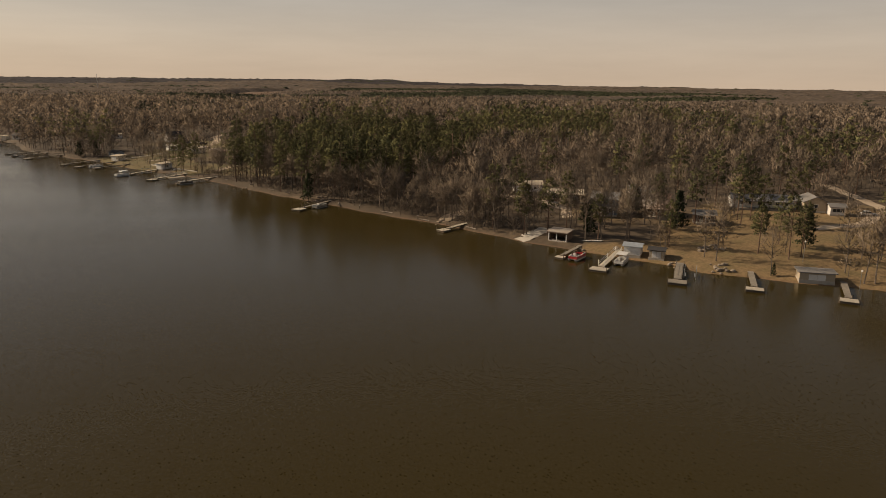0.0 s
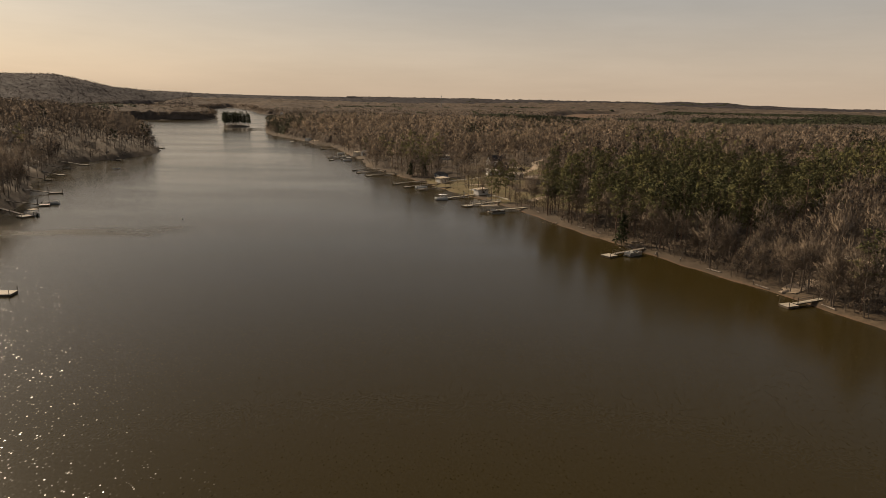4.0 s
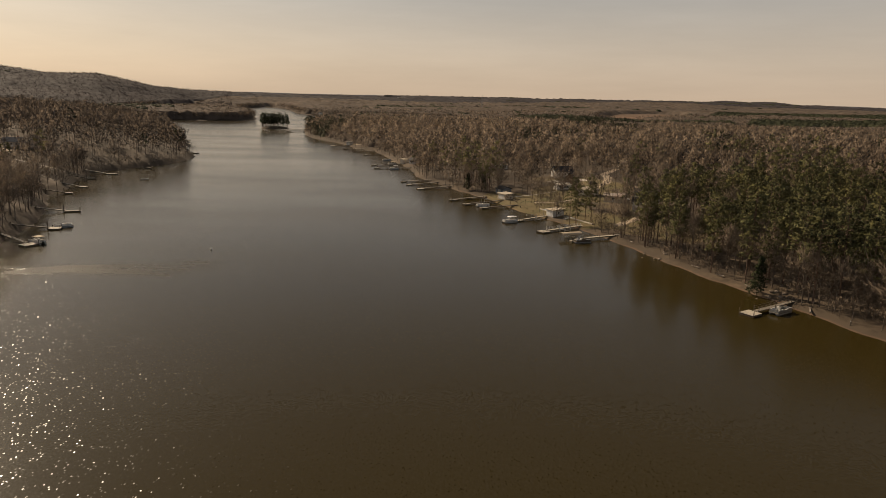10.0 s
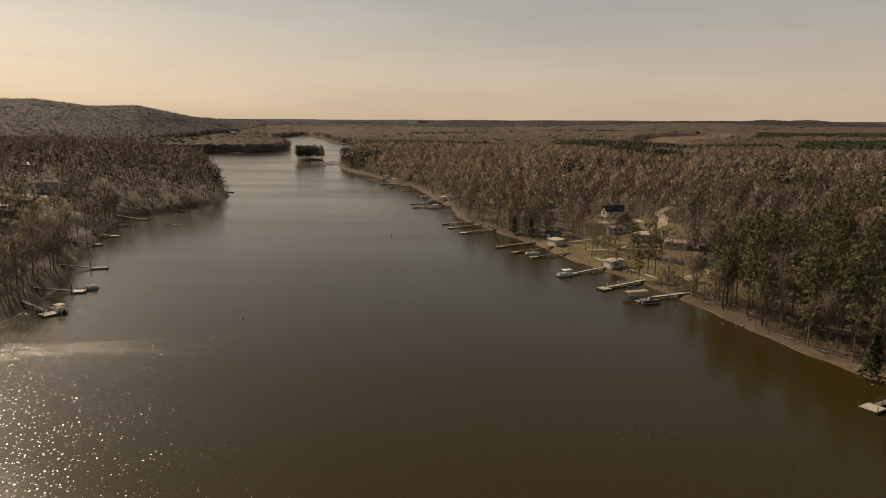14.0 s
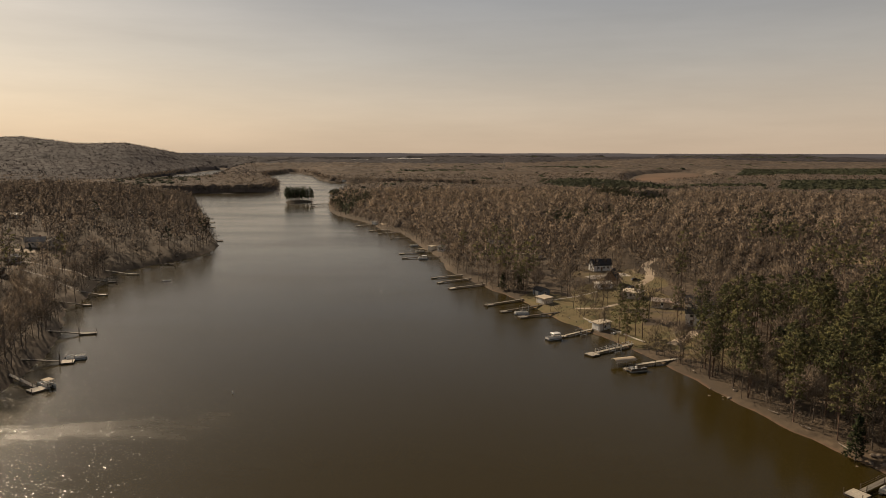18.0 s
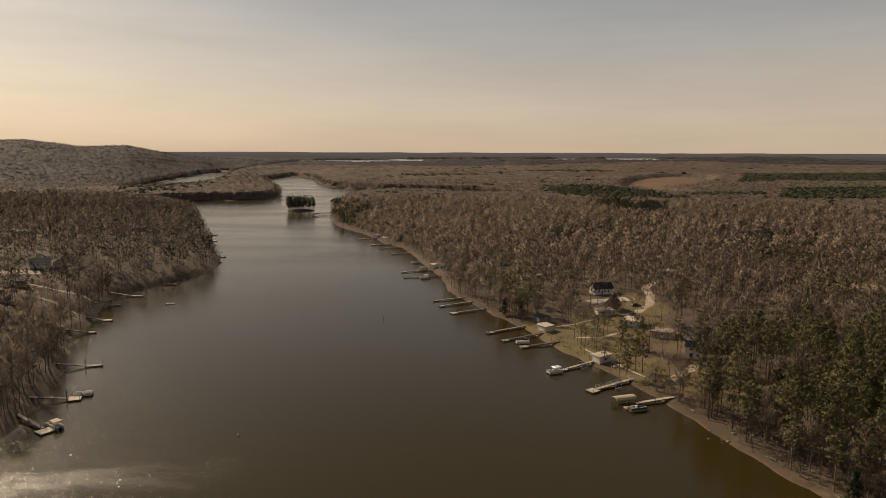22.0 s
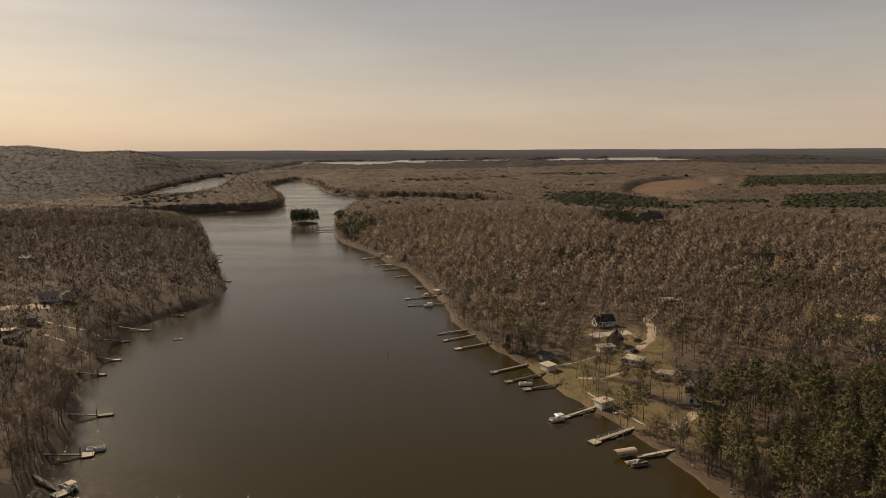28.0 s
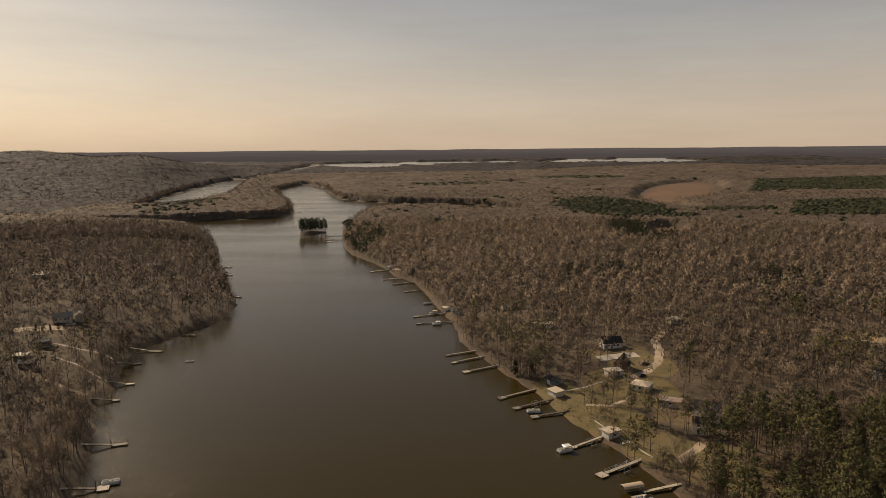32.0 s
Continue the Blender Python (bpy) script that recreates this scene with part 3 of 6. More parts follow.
# ---------------------------------------------------------------- building blocks
class Build:
    """Collects the corners and faces of one part."""

    def __init__(self):
        self.v, self.f = [], []

    def box(self, x0, x1, y0, y1, z0, z1, taper=0.0):
        k = len(self.v)
        self.v += [(x0, y0, z0), (x1, y0, z0), (x1, y1, z0), (x0, y1, z0), (x0 + taper, y0 + taper, z1), (x1 - taper, y0 + taper, z1), (x1 - taper, y1 - taper, z1), (x0 + taper, y1 - taper, z1)]
        self.f += [(k + 3, k + 2, k + 1, k), (k + 4, k + 5, k + 6, k + 7), (k, k + 1, k + 5, k + 4), (k + 1, k + 2, k + 6, k + 5), (k + 2, k + 3, k + 7, k + 6), (k + 3, k, k + 4, k + 7)]
        return self

    def pole(self, a, b, ra, rb=None, sides=6):
        rb = ra if rb is None else rb
        a, b = Vector(a), Vector(b)
        q = (b - a).to_track_quat("Z", "Y")
        k = len(self.v)
        for c, r in ((a, ra), (b, rb)):
            for i in range(sides):
                g = 2 * math.pi * i / sides
                self.v.append(tuple(c + q @ Vector((r * math.cos(g), r * math.sin(g), 0))))
        for i in range(sides):
            j = (i + 1) % sides
            self.f.append((k + i, k + j, k + sides + j, k + sides + i))
        self.f += [tuple(k + i for i in reversed(range(sides))), tuple(k + sides + i for i in range(sides))]
        return self

    def prism(self, outline, y0, y1):
        """An outline of x, z carried from y0 to y1."""
        k, n = len(self.v), len(outline)
        self.v += [(x, y0, z) for x, z in outline] + [(x, y1, z) for x, z in outline]
        self.f += [tuple(k + i for i in range(n)), tuple(k + n + i for i in reversed(range(n)))]
        for i in range(n):
            j = (i + 1) % n
            self.f.append((k + j, k + i, k + n + i, k + n + j))
        return self

    def hull(self, sections):
        """Rings of equal length joined into a skin."""
        k, n = len(self.v), len(sections[0])
        for ring in sections:
            self.v += ring
        for s in range(len(sections) - 1):
            for i in range(n):
                j = (i + 1) % n
                self.f.append((k + s * n + i, k + s * n + j, k + (s + 1) * n + j, k + (s + 1) * n + i))
        self.f += [tuple(k + i for i in reversed(range(n))), tuple(k + (len(sections) - 1) * n + i for i in range(n))]
        return self


def part(name, shape, mat, parent, label=""):
    me = bpy.data.meshes.new(name)
    me.from_pydata(shape.v, [], shape.f)
    me.materials.append(mat)
    me.update()
    bm = bmesh.new()
    bm.from_mesh(me)
    bmesh.ops.recalc_face_normals(bm, faces=bm.faces)
    bm.to_mesh(me)
    bm.free()
    ob = new(name, me)
    ob.parent = parent
    if label:
        tagged(ob, label)
    return ob


def thing(name, m, label, category, group=""):
    ob = new(name)
    ob.matrix_world = m
    ob.empty_display_size = 0.3
    return tagged(ob, label, category, group)


def land(x, y):
    return float(height(np.array([x]), np.array([y]))[0])


# ---------------------------------------------------------------- docks
def dock(s, f, walk=1.5, deck=(4.5, 4.0), rails=0, mat="wood", deck_mat=None, label="", lift=False, bench=False, along=0.0):
    """A pier from the shore s to the float f: walkway, pilings, a floating deck at its end."""
    (sx, sy), (fx, fy) = s, f
    walk, deck = walk * 0.8, (deck[0] * 0.82, deck[1] * 0.78)
    turn = math.degrees(math.atan2(fy - sy, fx - sx))
    long = math.hypot(fx - sx, fy - sy)
    z0, z1 = max(0.9, land(sx, sy) + 0.15), 0.75
    ob = thing("boat_dock", pose(sx, sy, 0, 0, 0, turn), label or "weathered timber boat dock on pilings with a floating deck", "dock", "boat docks")
    n = max(4, int(long / 1.2))
    end = long - deck[0] * 0.5
    part("walkway", Build().hull([[(x, -walk / 2, z - 0.07), (x, walk / 2, z - 0.07), (x, walk / 2, z), (x, -walk / 2, z)] for x, z in ((-1.5 + (end + 1.5) * i / n, z0 + (z1 - z0) * i / n + 0.03 * (i % 2)) for i in range(n + 1))]), M[mat], ob)
    for side in (-1, 1):
        y = side * (walk / 2 - 0.15)
        part("stringer", Build().hull([[(-1.5, y - 0.06, z0 - 0.32), (-1.5, y + 0.06, z0 - 0.32), (-1.5, y + 0.06, z0 - 0.07), (-1.5, y - 0.06, z0 - 0.07)],
                                       [(end, y - 0.06, z1 - 0.32), (end, y + 0.06, z1 - 0.32), (end, y + 0.06, z1 - 0.07), (end, y - 0.06, z1 - 0.07)]]), M["dark_wood"], ob)
    for i in range(max(2, int(end / 4.5))):
        x = 0.8 + (end - 1.2) * i / max(1, int(end / 4.5) - 1)
        for side in (-1, 1):
            y = side * (walk / 2 + 0.02)
            tall = z0 + 0.25 + (0.85 if rails else 0.0)
            part("piling", Build().pole((x, y, -1.6), (x, y, tall), 0.11, 0.09), M["white" if rails == 2 else "dark_wood"], ob)
    if rails:
        for side in (-1, 1):
            y = side * (walk / 2)
            r = Build()
            for h in (0.55, 1.0):
                r.pole((0.2, y, z0 + h), (end, y, z1 + h), 0.045, sides=4)
            part("railing", r, M["white" if rails == 2 else "wood"], ob)
    c0, c1 = long - deck[0] / 2, long + deck[0] / 2
    part("float_deck", Build().box(c0, c1, along - deck[1] / 2, along + deck[1] / 2, 0.48, 0.56), M[deck_mat or mat], ob)
    part("float_skirt", Build().box(c0 + 0.06, c1 - 0.1, along - deck[1] / 2 + 0.06, along + deck[1] / 2 - 0.06, -0.12, 0.477), M["dark_wood"], ob)
    for side in (-1, 1):
        part("mooring_post", Build().pole((c1 - 0.2, along + side * (deck[1] / 2 + 0.1), -1.6), (c1 - 0.2, along + side * (deck[1] / 2 + 0.1), 1.7), 0.1, 0.08), M["dark_wood"], ob)
    if bench:
        part("bench", Build().box(c1 - 1.0, c1 - 0.5, along - 1, along + 1, 0.9, 0.97).box(c1 - 0.55, c1 - 0.48, along - 1, along + 1, 0.97, 1.45).box(c1 - 0.95, c1 - 0.85, along - 0.9, along - 0.8, 0.56, 0.9).box(c1 - 0.95, c1 - 0.85, along + 0.8, along + 0.9, 0.56, 0.9), M["wood"], ob)
    if lift:
        x = long * 0.55
        for dx in (-1.6, 1.6):
            for dy in (walk / 2 + 0.4, walk / 2 + 3.0):
                part("lift_post", Build().pole((x + dx, dy, -1.6), (x + dx, dy, 2.6), 0.08), M["metal"], ob)
        part("lift_beam", Build().box(x - 1.8, x + 1.8, walk / 2 + 0.35, walk / 2 + 0.47, 2.45, 2.6).box(x - 1.8, x + 1.8, walk / 2 + 2.93, walk / 2 + 3.05, 2.45, 2.6), M["metal"], ob)
        part("lift_cradle", Build().box(x - 1.5, x + 1.5, walk / 2 + 0.5, walk / 2 + 0.75, 0.5, 0.65).box(x - 1.5, x + 1.5, walk / 2 + 2.6, walk / 2 + 2.85, 0.5, 0.65), M["metal"], ob)
    return ob


dock((161, -12), (150.4, -19.2), 1.7, (3.4, 4.6), mat="wood", deck_mat="pale_wood")
dock((150, 3.8), (140.2, -4.3), 1.7, (3.2, 4.8), mat="wood", deck_mat="pale_wood")
dock((141.5, 17.5), (129.7, 7.9), 2.2, (4.0, 5.2), 1, mat="wood", label="dark timber dock with a railed gangway and a wide float", lift=True)
dock((138, 34.8), (121.6, 24.7), 1.8, (4.0, 5.4), 2, mat="pale_wood", label="pale timber dock with white handrails and a square float")
dock((132, 44), (121, 38.4), 1.3, (2.6, 3.0), mat="wood", deck_mat="pale_wood")
dock((120.5, 84), (111.5, 81.3), 1.6, (4.2, 3.6), 1, mat="pale_wood")
dock((99, 143.5), (84.5, 134.6), 1.5, (4.6, 4.6), 1, mat="wood", deck_mat="pale_wood", label="timber dock with a railed gangway and a pale square float")
dock((77, 226), (60.2, 220.4), 1.7, (7.0, 2.6), mat="pale_wood", along=2.2, label="pale timber dock beside a canopied boat lift")
dock((68, 245.5), (51.4, 234.2), 1.8, (4.6, 4.8), 2, mat="pale_wood", label="pale timber dock lined with white posts and rails", lift=True)
dock((58.6, 266.8), (45.5, 257.8), 1.5, (3.0, 2.4), mat="pale_wood", lift=True)
dock((48.5, 294.6), (33.5, 289.4), 1.7, (4.4, 4.0), mat="dark_wood", deck_mat="wood", label="long dark timber dock with a low float")
dock((44, 309.5), (26.4, 299.6), 1.6, (4.4, 3.4), mat="dark_wood", deck_mat="wood", lift=True, label="dark timber dock with a boat lift frame")
dock((36.5, 323), (20.6, 312.8), 1.6, (4.6, 3.6), mat="wood", bench=True)
dock((20.8, 361.2), (4.4, 351.8), 1.5, (4.6, 3.8), 1, mat="wood", deck_mat="pale_wood")
dock((14.8, 378.4), (-2.0, 368), 1.5, (3.8, 2.6), mat="wood", deck_mat="pale_wood")
dock((9.6, 389), (-5.4, 381.8), 1.5, (3.8, 2.6), mat="wood")
dock((-2, 458.4), (-26, 454.3), 1.6, (4.5, 3.0), mat="dark_wood", deck_mat="wood")
dock((-9.5, 483), (-29, 475), 1.6, (4.5, 3.0), mat="wood", deck_mat="pale_wood")
dock((-30, 566), (-42, 561.4), 1.5, (4, 3), mat="wood")
dock((-39, 602.4), (-55, 594), 1.5, (4, 3), mat="wood")
dock((-50, 620.6), (-65, 617.3), 1.5, (5, 3), mat="pale_wood")
dock((-68, 665), (-81.5, 657.6), 1.5, (5, 3.5), mat="pale_wood")
dock((-147, 885), (-164, 880), 1.6, (7, 4), mat="pale_wood")
dock((-150, 905), (-170, 898), 1.6, (7, 4), mat="wood")
dock((-156, 948), (-174, 940), 1.6, (7, 4), mat="pale_wood")
dock((-112, 92), (-74, 92), 1.5, (7, 4.5), mat="wood", deck_mat="pale_wood")
dock((-134, 207), (-119.5, 197.5), 1.5, (4.8, 5.6), mat="wood", deck_mat="pale_wood", along=-0.6)
dock((-139, 219.5), (-125.5, 224.6), 1.5, (4.8, 5.4), mat="dark_wood", deck_mat="pale_wood")
dock((-150, 256.5), (-137, 261), 1.5, (7, 3.0), mat="wood")
dock((-173, 308), (-163, 311), 1.5, (4, 3), mat="dark_wood", deck_mat="wood")
dock((-178, 332), (-167, 334), 1.5, (5, 2.8), mat="wood", deck_mat="pale_wood")
dock((-189, 363), (-178.5, 368), 1.5, (5, 2.8), mat="wood", rails=1)
dock((-194, 392), (-178, 391.8), 1.4, (8, 2.6), mat="pale_wood")
dock((-176, 428), (-170, 427.4), 1.2, (4, 2.4), mat="dark_wood")
dock((-238, 690), (-231, 688), 1.5, (7, 4), mat="pale_wood")
dock((-224, 645), (-216, 643), 1.5, (7, 4), mat="pale_wood")
dock((-184, 546), (-177, 544), 1.5, (6, 3), mat="pale_wood")
dock((-310, 1309), (-294, 1306), 2.0, (9, 5), mat="pale_wood")


# ---------------------------------------------------------------- boats
def pontoon_boat(x, y, turn, hull="hull", trim="hull", top=True, label="white pontoon boat moored at a dock", z=0.0, long=6.6):
    ob = thing("pontoon_boat", pose(x, y, z, 0, 0, turn), label, "boat", "moored boats")
    h = long / 2
    for side in (-1, 1):
        part("pontoon", Build().pole((-h, side * 0.85, 0.12), (h - 0.9, side * 0.85, 0.12), 0.32, sides=8).pole((h - 0.9, side * 0.85, 0.12), (h, side * 0.85, 0.3), 0.32, 0.08, 8), M["metal"], ob)
    part("deck", Build().box(-h + 0.1, h - 0.4, -1.2, 1.2, 0.46, 0.56), M["wood"], ob)
    for side in (-1, 1):
        part("fence_panel", Build().box(-h + 0.2, h - 0.6, side * 1.16 - 0.04, side * 1.16 + 0.04, 0.56, 1.15), M[trim], ob)
    part("bow_panel", Build().box(h - 0.66, h - 0.58, -1.12, 1.12, 0.56, 1.15), M[trim], ob)
    part("stern_panel", Build().box(-h + 0.2, -h + 0.28, -1.12, 0.3, 0.56, 1.15), M[trim], ob)
    for a, b, c, d in ((-h + 0.4, -h + 2.2, 0.5, 1.1), (h - 2.6, h - 0.8, 0.5, 1.1), (h - 2.6, h - 0.8, -1.1, -0.5)):
        part("seat", Build().box(a, b, c, d, 0.56, 0.98).box(a, b, (d - 0.14) if c > 0 else c, d if c > 0 else (c + 0.14), 0.98, 1.35), M["hull"], ob)
    part("console", Build().box(-0.5, 0.2, -1.0, -0.3, 0.56, 1.45, 0.06), M["hull"], ob)
    part("outboard_motor", Build().box(-h - 0.35, -h + 0.05, -0.2, 0.2, 0.3, 1.1, 0.05).box(-h - 0.2, -h - 0.05, -0.06, 0.06, -0.5, 0.3), M["rubber"], ob)
    if top:
        for dx in (-h + 0.6, h - 3.4):
            for side in (-1, 1):
                part("canopy_pole", Build().pole((dx, side * 1.12, 1.15), (dx + 0.2, side * 1.12, 2.35), 0.03, sides=4), M["metal"], ob)
        part("canopy", Build().prism([(-h + 0.4, 2.33), (h - 2.8, 2.33), (h - 3.0, 2.5), (-h + 0.6, 2.5)], -1.25, 1.25), M[hull], ob)
    return ob


pontoon_boat(124.6, 36.2, 205, "red", "red", False, "red pontoon boat with white seats moored at a dock")
pontoon_boat(131.5, 27.4, 212, "hull", "hull", True, "white pontoon boat moored beside a railed dock")
pontoon_boat(41.0, 254.6, 205, "hull", "hull", True, "white pontoon boat at the end of a long dock")
pontoon_boat(33.5, 295.6, 188, "hull", "hull", False, "white open pontoon boat between two docks")
pontoon_boat(-14, 452.5, 190, "hull", "hull", True)
pontoon_boat(-22.6, 516, 200, "hull", "hull", False, "white pontoon boat moored at the wooded bank")
pontoon_boat(92.6, 136.3, 212, "hull", "metal", False, "grey pontoon boat tied beside a railed gangway")
pontoon_boat(-119.3, 200.8, 150, "canvas", "hull", True, "pontoon boat with a tan canopy on a dock float")
pontoon_boat(-124.6, 228.6, 20, "hull", "hull", False, "white pontoon boat on a dock float")
pontoon_boat(-17, 484, 200, "canvas", "metal", True)
pontoon_boat(62, 216.6, 198, "dark_wood", "dark_wood", False, "dark pontoon boat moored beside a pale dock")


def jon_boat(x, y, turn, z=0.0, mat="hull", label="small white flat-bottomed boat drifting on open water", long=4.6):
    ob = thing("jon_boat", pose(x, y, z, 0, 0, turn), label, "boat", "small boats")
    h = long / 2

    def ring(px, w, z0, z1, g=0.0):
        return [(px, -w, z1), (px, -w * 0.8, z0), (px, w * 0.8, z0), (px, w, z1), (px, w - 0.07, z1), (px, w * 0.8 - 0.05, z0 + 0.06), (px, -w * 0.8 + 0.05, z0 + 0.06), (px, -w + 0.07, z1)]

    part("hull", Build().hull([ring(-h, 0.72, -0.1, 0.5), ring(0, 0.78, -0.12, 0.48), ring(h * 0.7, 0.68, -0.06, 0.52), ring(h, 0.45, 0.25, 0.6)]), M[mat], ob)
    for px in (-h * 0.6, 0.0, h * 0.55):
        part("thwart", Build().box(px - 0.16, px + 0.16, -0.62, 0.62, 0.28, 0.34), M["wood"], ob)
    part("outboard_motor", Build().box(-h - 0.3, -h + 0.02, -0.16, 0.16, 0.35, 0.95, 0.04), M["rubber"], ob)
    part("transom", Build().box(-h - 0.03, -h + 0.05, -0.68, 0.68, -0.05, 0.5), M[mat], ob)
    part("bow_deck", Build().box(h * 0.42, h * 0.84, -0.56, 0.56, 0.47, 0.53, 0.02), M[mat], ob)
    part("stern_deck", Build().box(-h + 0.06, -h * 0.5, -0.64, 0.64, 0.46, 0.52, 0.02), M[mat], ob)
    return ob


jon_boat(-151, 372.3, 12)
jon_boat(66.2, 260.2, 35, 0.95, label="small white boat pulled up beside a boathouse")
for k, (x, y) in enumerate(((137.2, 45.8), (138.8, 44.4))):
    c = thing("canoe", pose(x, y, land(x, y) + 0.05, 0, 0, -35), "white canoe lying on the lawn near the water", "canoe", "canoes on the lawn")
    part("shell", Build().hull([[(-2.0, 0, 0.3), (-2.0, 0.02, 0.28), (-2.0, -0.02, 0.28)], [(-1, 0, 0.0), (-1, 0.36, 0.3), (-1, -0.36, 0.3)], [(1, 0, 0.0), (1, 0.36, 0.3), (1, -0.36, 0.3)], [(2.0, 0, 0.3), (2.0, 0.02, 0.28), (2.0, -0.02, 0.28)]]), M["hull"], c)
    part("keel", Build().box(-1.6, 1.6, -0.03, 0.03, -0.04, 0.02), M["wood"], c)

# canopied lift at the pale dock
lift = thing("canopied_boat_lift", pose(59.6, 223.6, 0, 0, 0, 198), "boat lift under an arched tan canvas canopy", "boat lift")
arch = [(1.7 * math.cos(math.pi * i / 8), 1.7 + 0.75 * math.sin(math.pi * i / 8)) for i in range(9)]
arch += [(1.62 * math.cos(math.pi * i / 8), 1.62 + 0.70 * math.sin(math.pi * i / 8)) for i in range(8, -1, -1)]
cover = Build().prism(arch, -3.9, 3.9)
cover.v = [(y, x, z) for x, y, z in cover.v]
part("canopy", cover, M["canvas"], lift)
for dx in (-3.4, 0, 3.4):
    for dy in (-1.6, 1.6):
        part("post", Build().pole((dx, dy, -1.6), (dx, dy, 1.7), 0.07), M["metal"], lift)
for dy in (-1.6, 1.6):
    part("beam", Build().box(-3.7, 3.7, dy - 0.06, dy + 0.06, 1.55, 1.7), M["metal"], lift)
part("cradle", Build().box(-2.4, 2.4, -1.0, -0.8, 0.35, 0.5).box(-2.4, 2.4, 0.8, 1.0, 0.35, 0.5), M["metal"], lift)

b = thing("buoy", pose(-61.7, 195.2, 0), "small white float on the open water", "buoy")
part("body", Build().pole((0, 0, -0.3), (0, 0, 0.5), 0.28, 0.2, 8), M["hull"], b)
part("stem", Build().pole((0, 0, 0.5), (0, 0, 0.8), 0.05), M["metal"], b)
for x, y in ((-31.3, 340.1), (52.4, 283), (50.2, 288.6), (47.6, 291.6), (54.3, 278), (113, 100.5), (103.6, 126)):
    b = thing("mooring_pile", pose(x, y, 0), "lone dark timber pile standing in the shallows", "pile", "lone piles")
    part("pile", Build().pole((0, 0, -2), (0, 0, 1.5), 0.14, 0.11), M["dark_wood"], b)
    part("cap", Build().pole((0, 0, 1.5), (0, 0, 1.58), 0.15, 0.1), M["metal"], b)


# ---------------------------------------------------------------- buildings
def house(x, y, turn, w, d, h, wall, roof, label, pitch=0.45, name="house", hip=False, chimney=False, porch=False, doors=1, windows=3, storeys=1, base=None, category="house", group="lakeside houses", flat=False, open_front=False):
    """Walls, roof, door and windows. Its front looks along -y before the turn."""
    w, d, h = w * 0.88, d * 0.88, h * 0.94
    hw, hd, t = w / 2, d / 2, 0.18
    zs = [land(x + a * math.cos(radians(turn)) - b * math.sin(radians(turn)), y + a * math.sin(radians(turn)) + b * math.cos(radians(turn))) for a in (-hw, hw) for b in (-hd, hd)]
    z = (max(zs) * 0.6 + min(zs) * 0.4) + 0.25 if base is None else base
    ob = thing(name, pose(x, y, z, 0, 0, turn), label, category, group)
    low = min(zs) - z - 0.3
    part("foundation", Build().box(-hw - 0.06, hw + 0.06, -hd - 0.06, hd + 0.06, low, 0.02), M["concrete"], ob)
    if not open_front:
        part("front_wall", Build().box(-hw, hw, -hd, -hd + t, 0.02, h), M[wall], ob)
    else:
        part("front_beam", Build().box(-hw, hw, -hd, -hd + t, h - 0.35, h), M[wall], ob)
        for px in (-hw + 0.12, -hw * 0.1, hw - 0.12):
            part("front_post", Build().box(px - 0.12, px + 0.12, -hd - 0.02, -hd + 0.22, 0.02, h - 0.35), M["white"], ob)
    part("back_wall", Build().box(-hw, hw, hd - t, hd, 0.02, h), M[wall], ob)
    ridge = h + (0 if flat or hip else hd * pitch)
    for side in (-1, 1):
        xs = sorted((side * hw, side * (hw - t)))
        g = Build().prism([(-hd + t, 0.02), (hd - t, 0.02), (hd - t, h)] + ([] if flat or hip else [(0, ridge - 0.05)]) + [(-hd + t, h)], xs[0], xs[1])
        g.v = [(b, a, c) for a, b, c in g.v]
        part("end_wall", g, M[wall], ob)
    o = 0.45
    if flat:
        part("roof", Build().hull([[(-hw - o, -hd - o, h + 0.05), (hw + o, -hd - o, h + 0.05), (hw + o, -hd - o, h + 0.25), (-hw - o, -hd - o, h + 0.25)],
                                   [(-hw - o, hd + o, h + 0.05 + d * 0.07), (hw + o, hd + o, h + 0.05 + d * 0.07), (hw + o, hd + o, h + 0.25 + d * 0.07), (-hw - o, hd + o, h + 0.25 + d * 0.07)]]), M[roof], ob)
    elif hip:
        up, k = h + hd * pitch, max(0.3, hw - hd)
        b = Build()
        b.v = [(-hw - o, -hd - o, h - 0.1), (hw + o, -hd - o, h - 0.1), (hw + o, hd + o, h - 0.1), (-hw - o, hd + o, h - 0.1), (-hw - o, -hd - o, h + 0.08), (hw + o, -hd - o, h + 0.08), (hw + o, hd + o, h + 0.08), (-hw - o, hd + o, h + 0.08), (-k, 0, up), (k, 0, up)]
        b.f = [(3, 2, 1, 0), (0, 1, 5, 4), (1, 2, 6, 5), (2, 3, 7, 6), (3, 0, 4, 7), (4, 5, 9, 8), (6, 7, 8, 9), (5, 6, 9), (7, 4, 8)]
        part("roof", b, M[roof], ob)
    else:
        for side in (-1, 1):
            e = (hd + o)
            sec = [(side * e, h - o * pitch), (side * e, h - o * pitch + 0.16), (0, ridge + 0.18), (0, ridge + 0.0)]
            g = Build().prism(sec, -hw - o, hw + o)
            g.v = [(b, a, c) for a, b, c in g.v]
            part("roof_slope", g, M[roof], ob)
    if chimney:
        part("chimney", Build().box(hw * 0.4, hw * 0.4 + 0.8, 0.3, 1.0, h - 0.3, ridge + 1.0), M["brick"], ob)
    hs = h / storeys
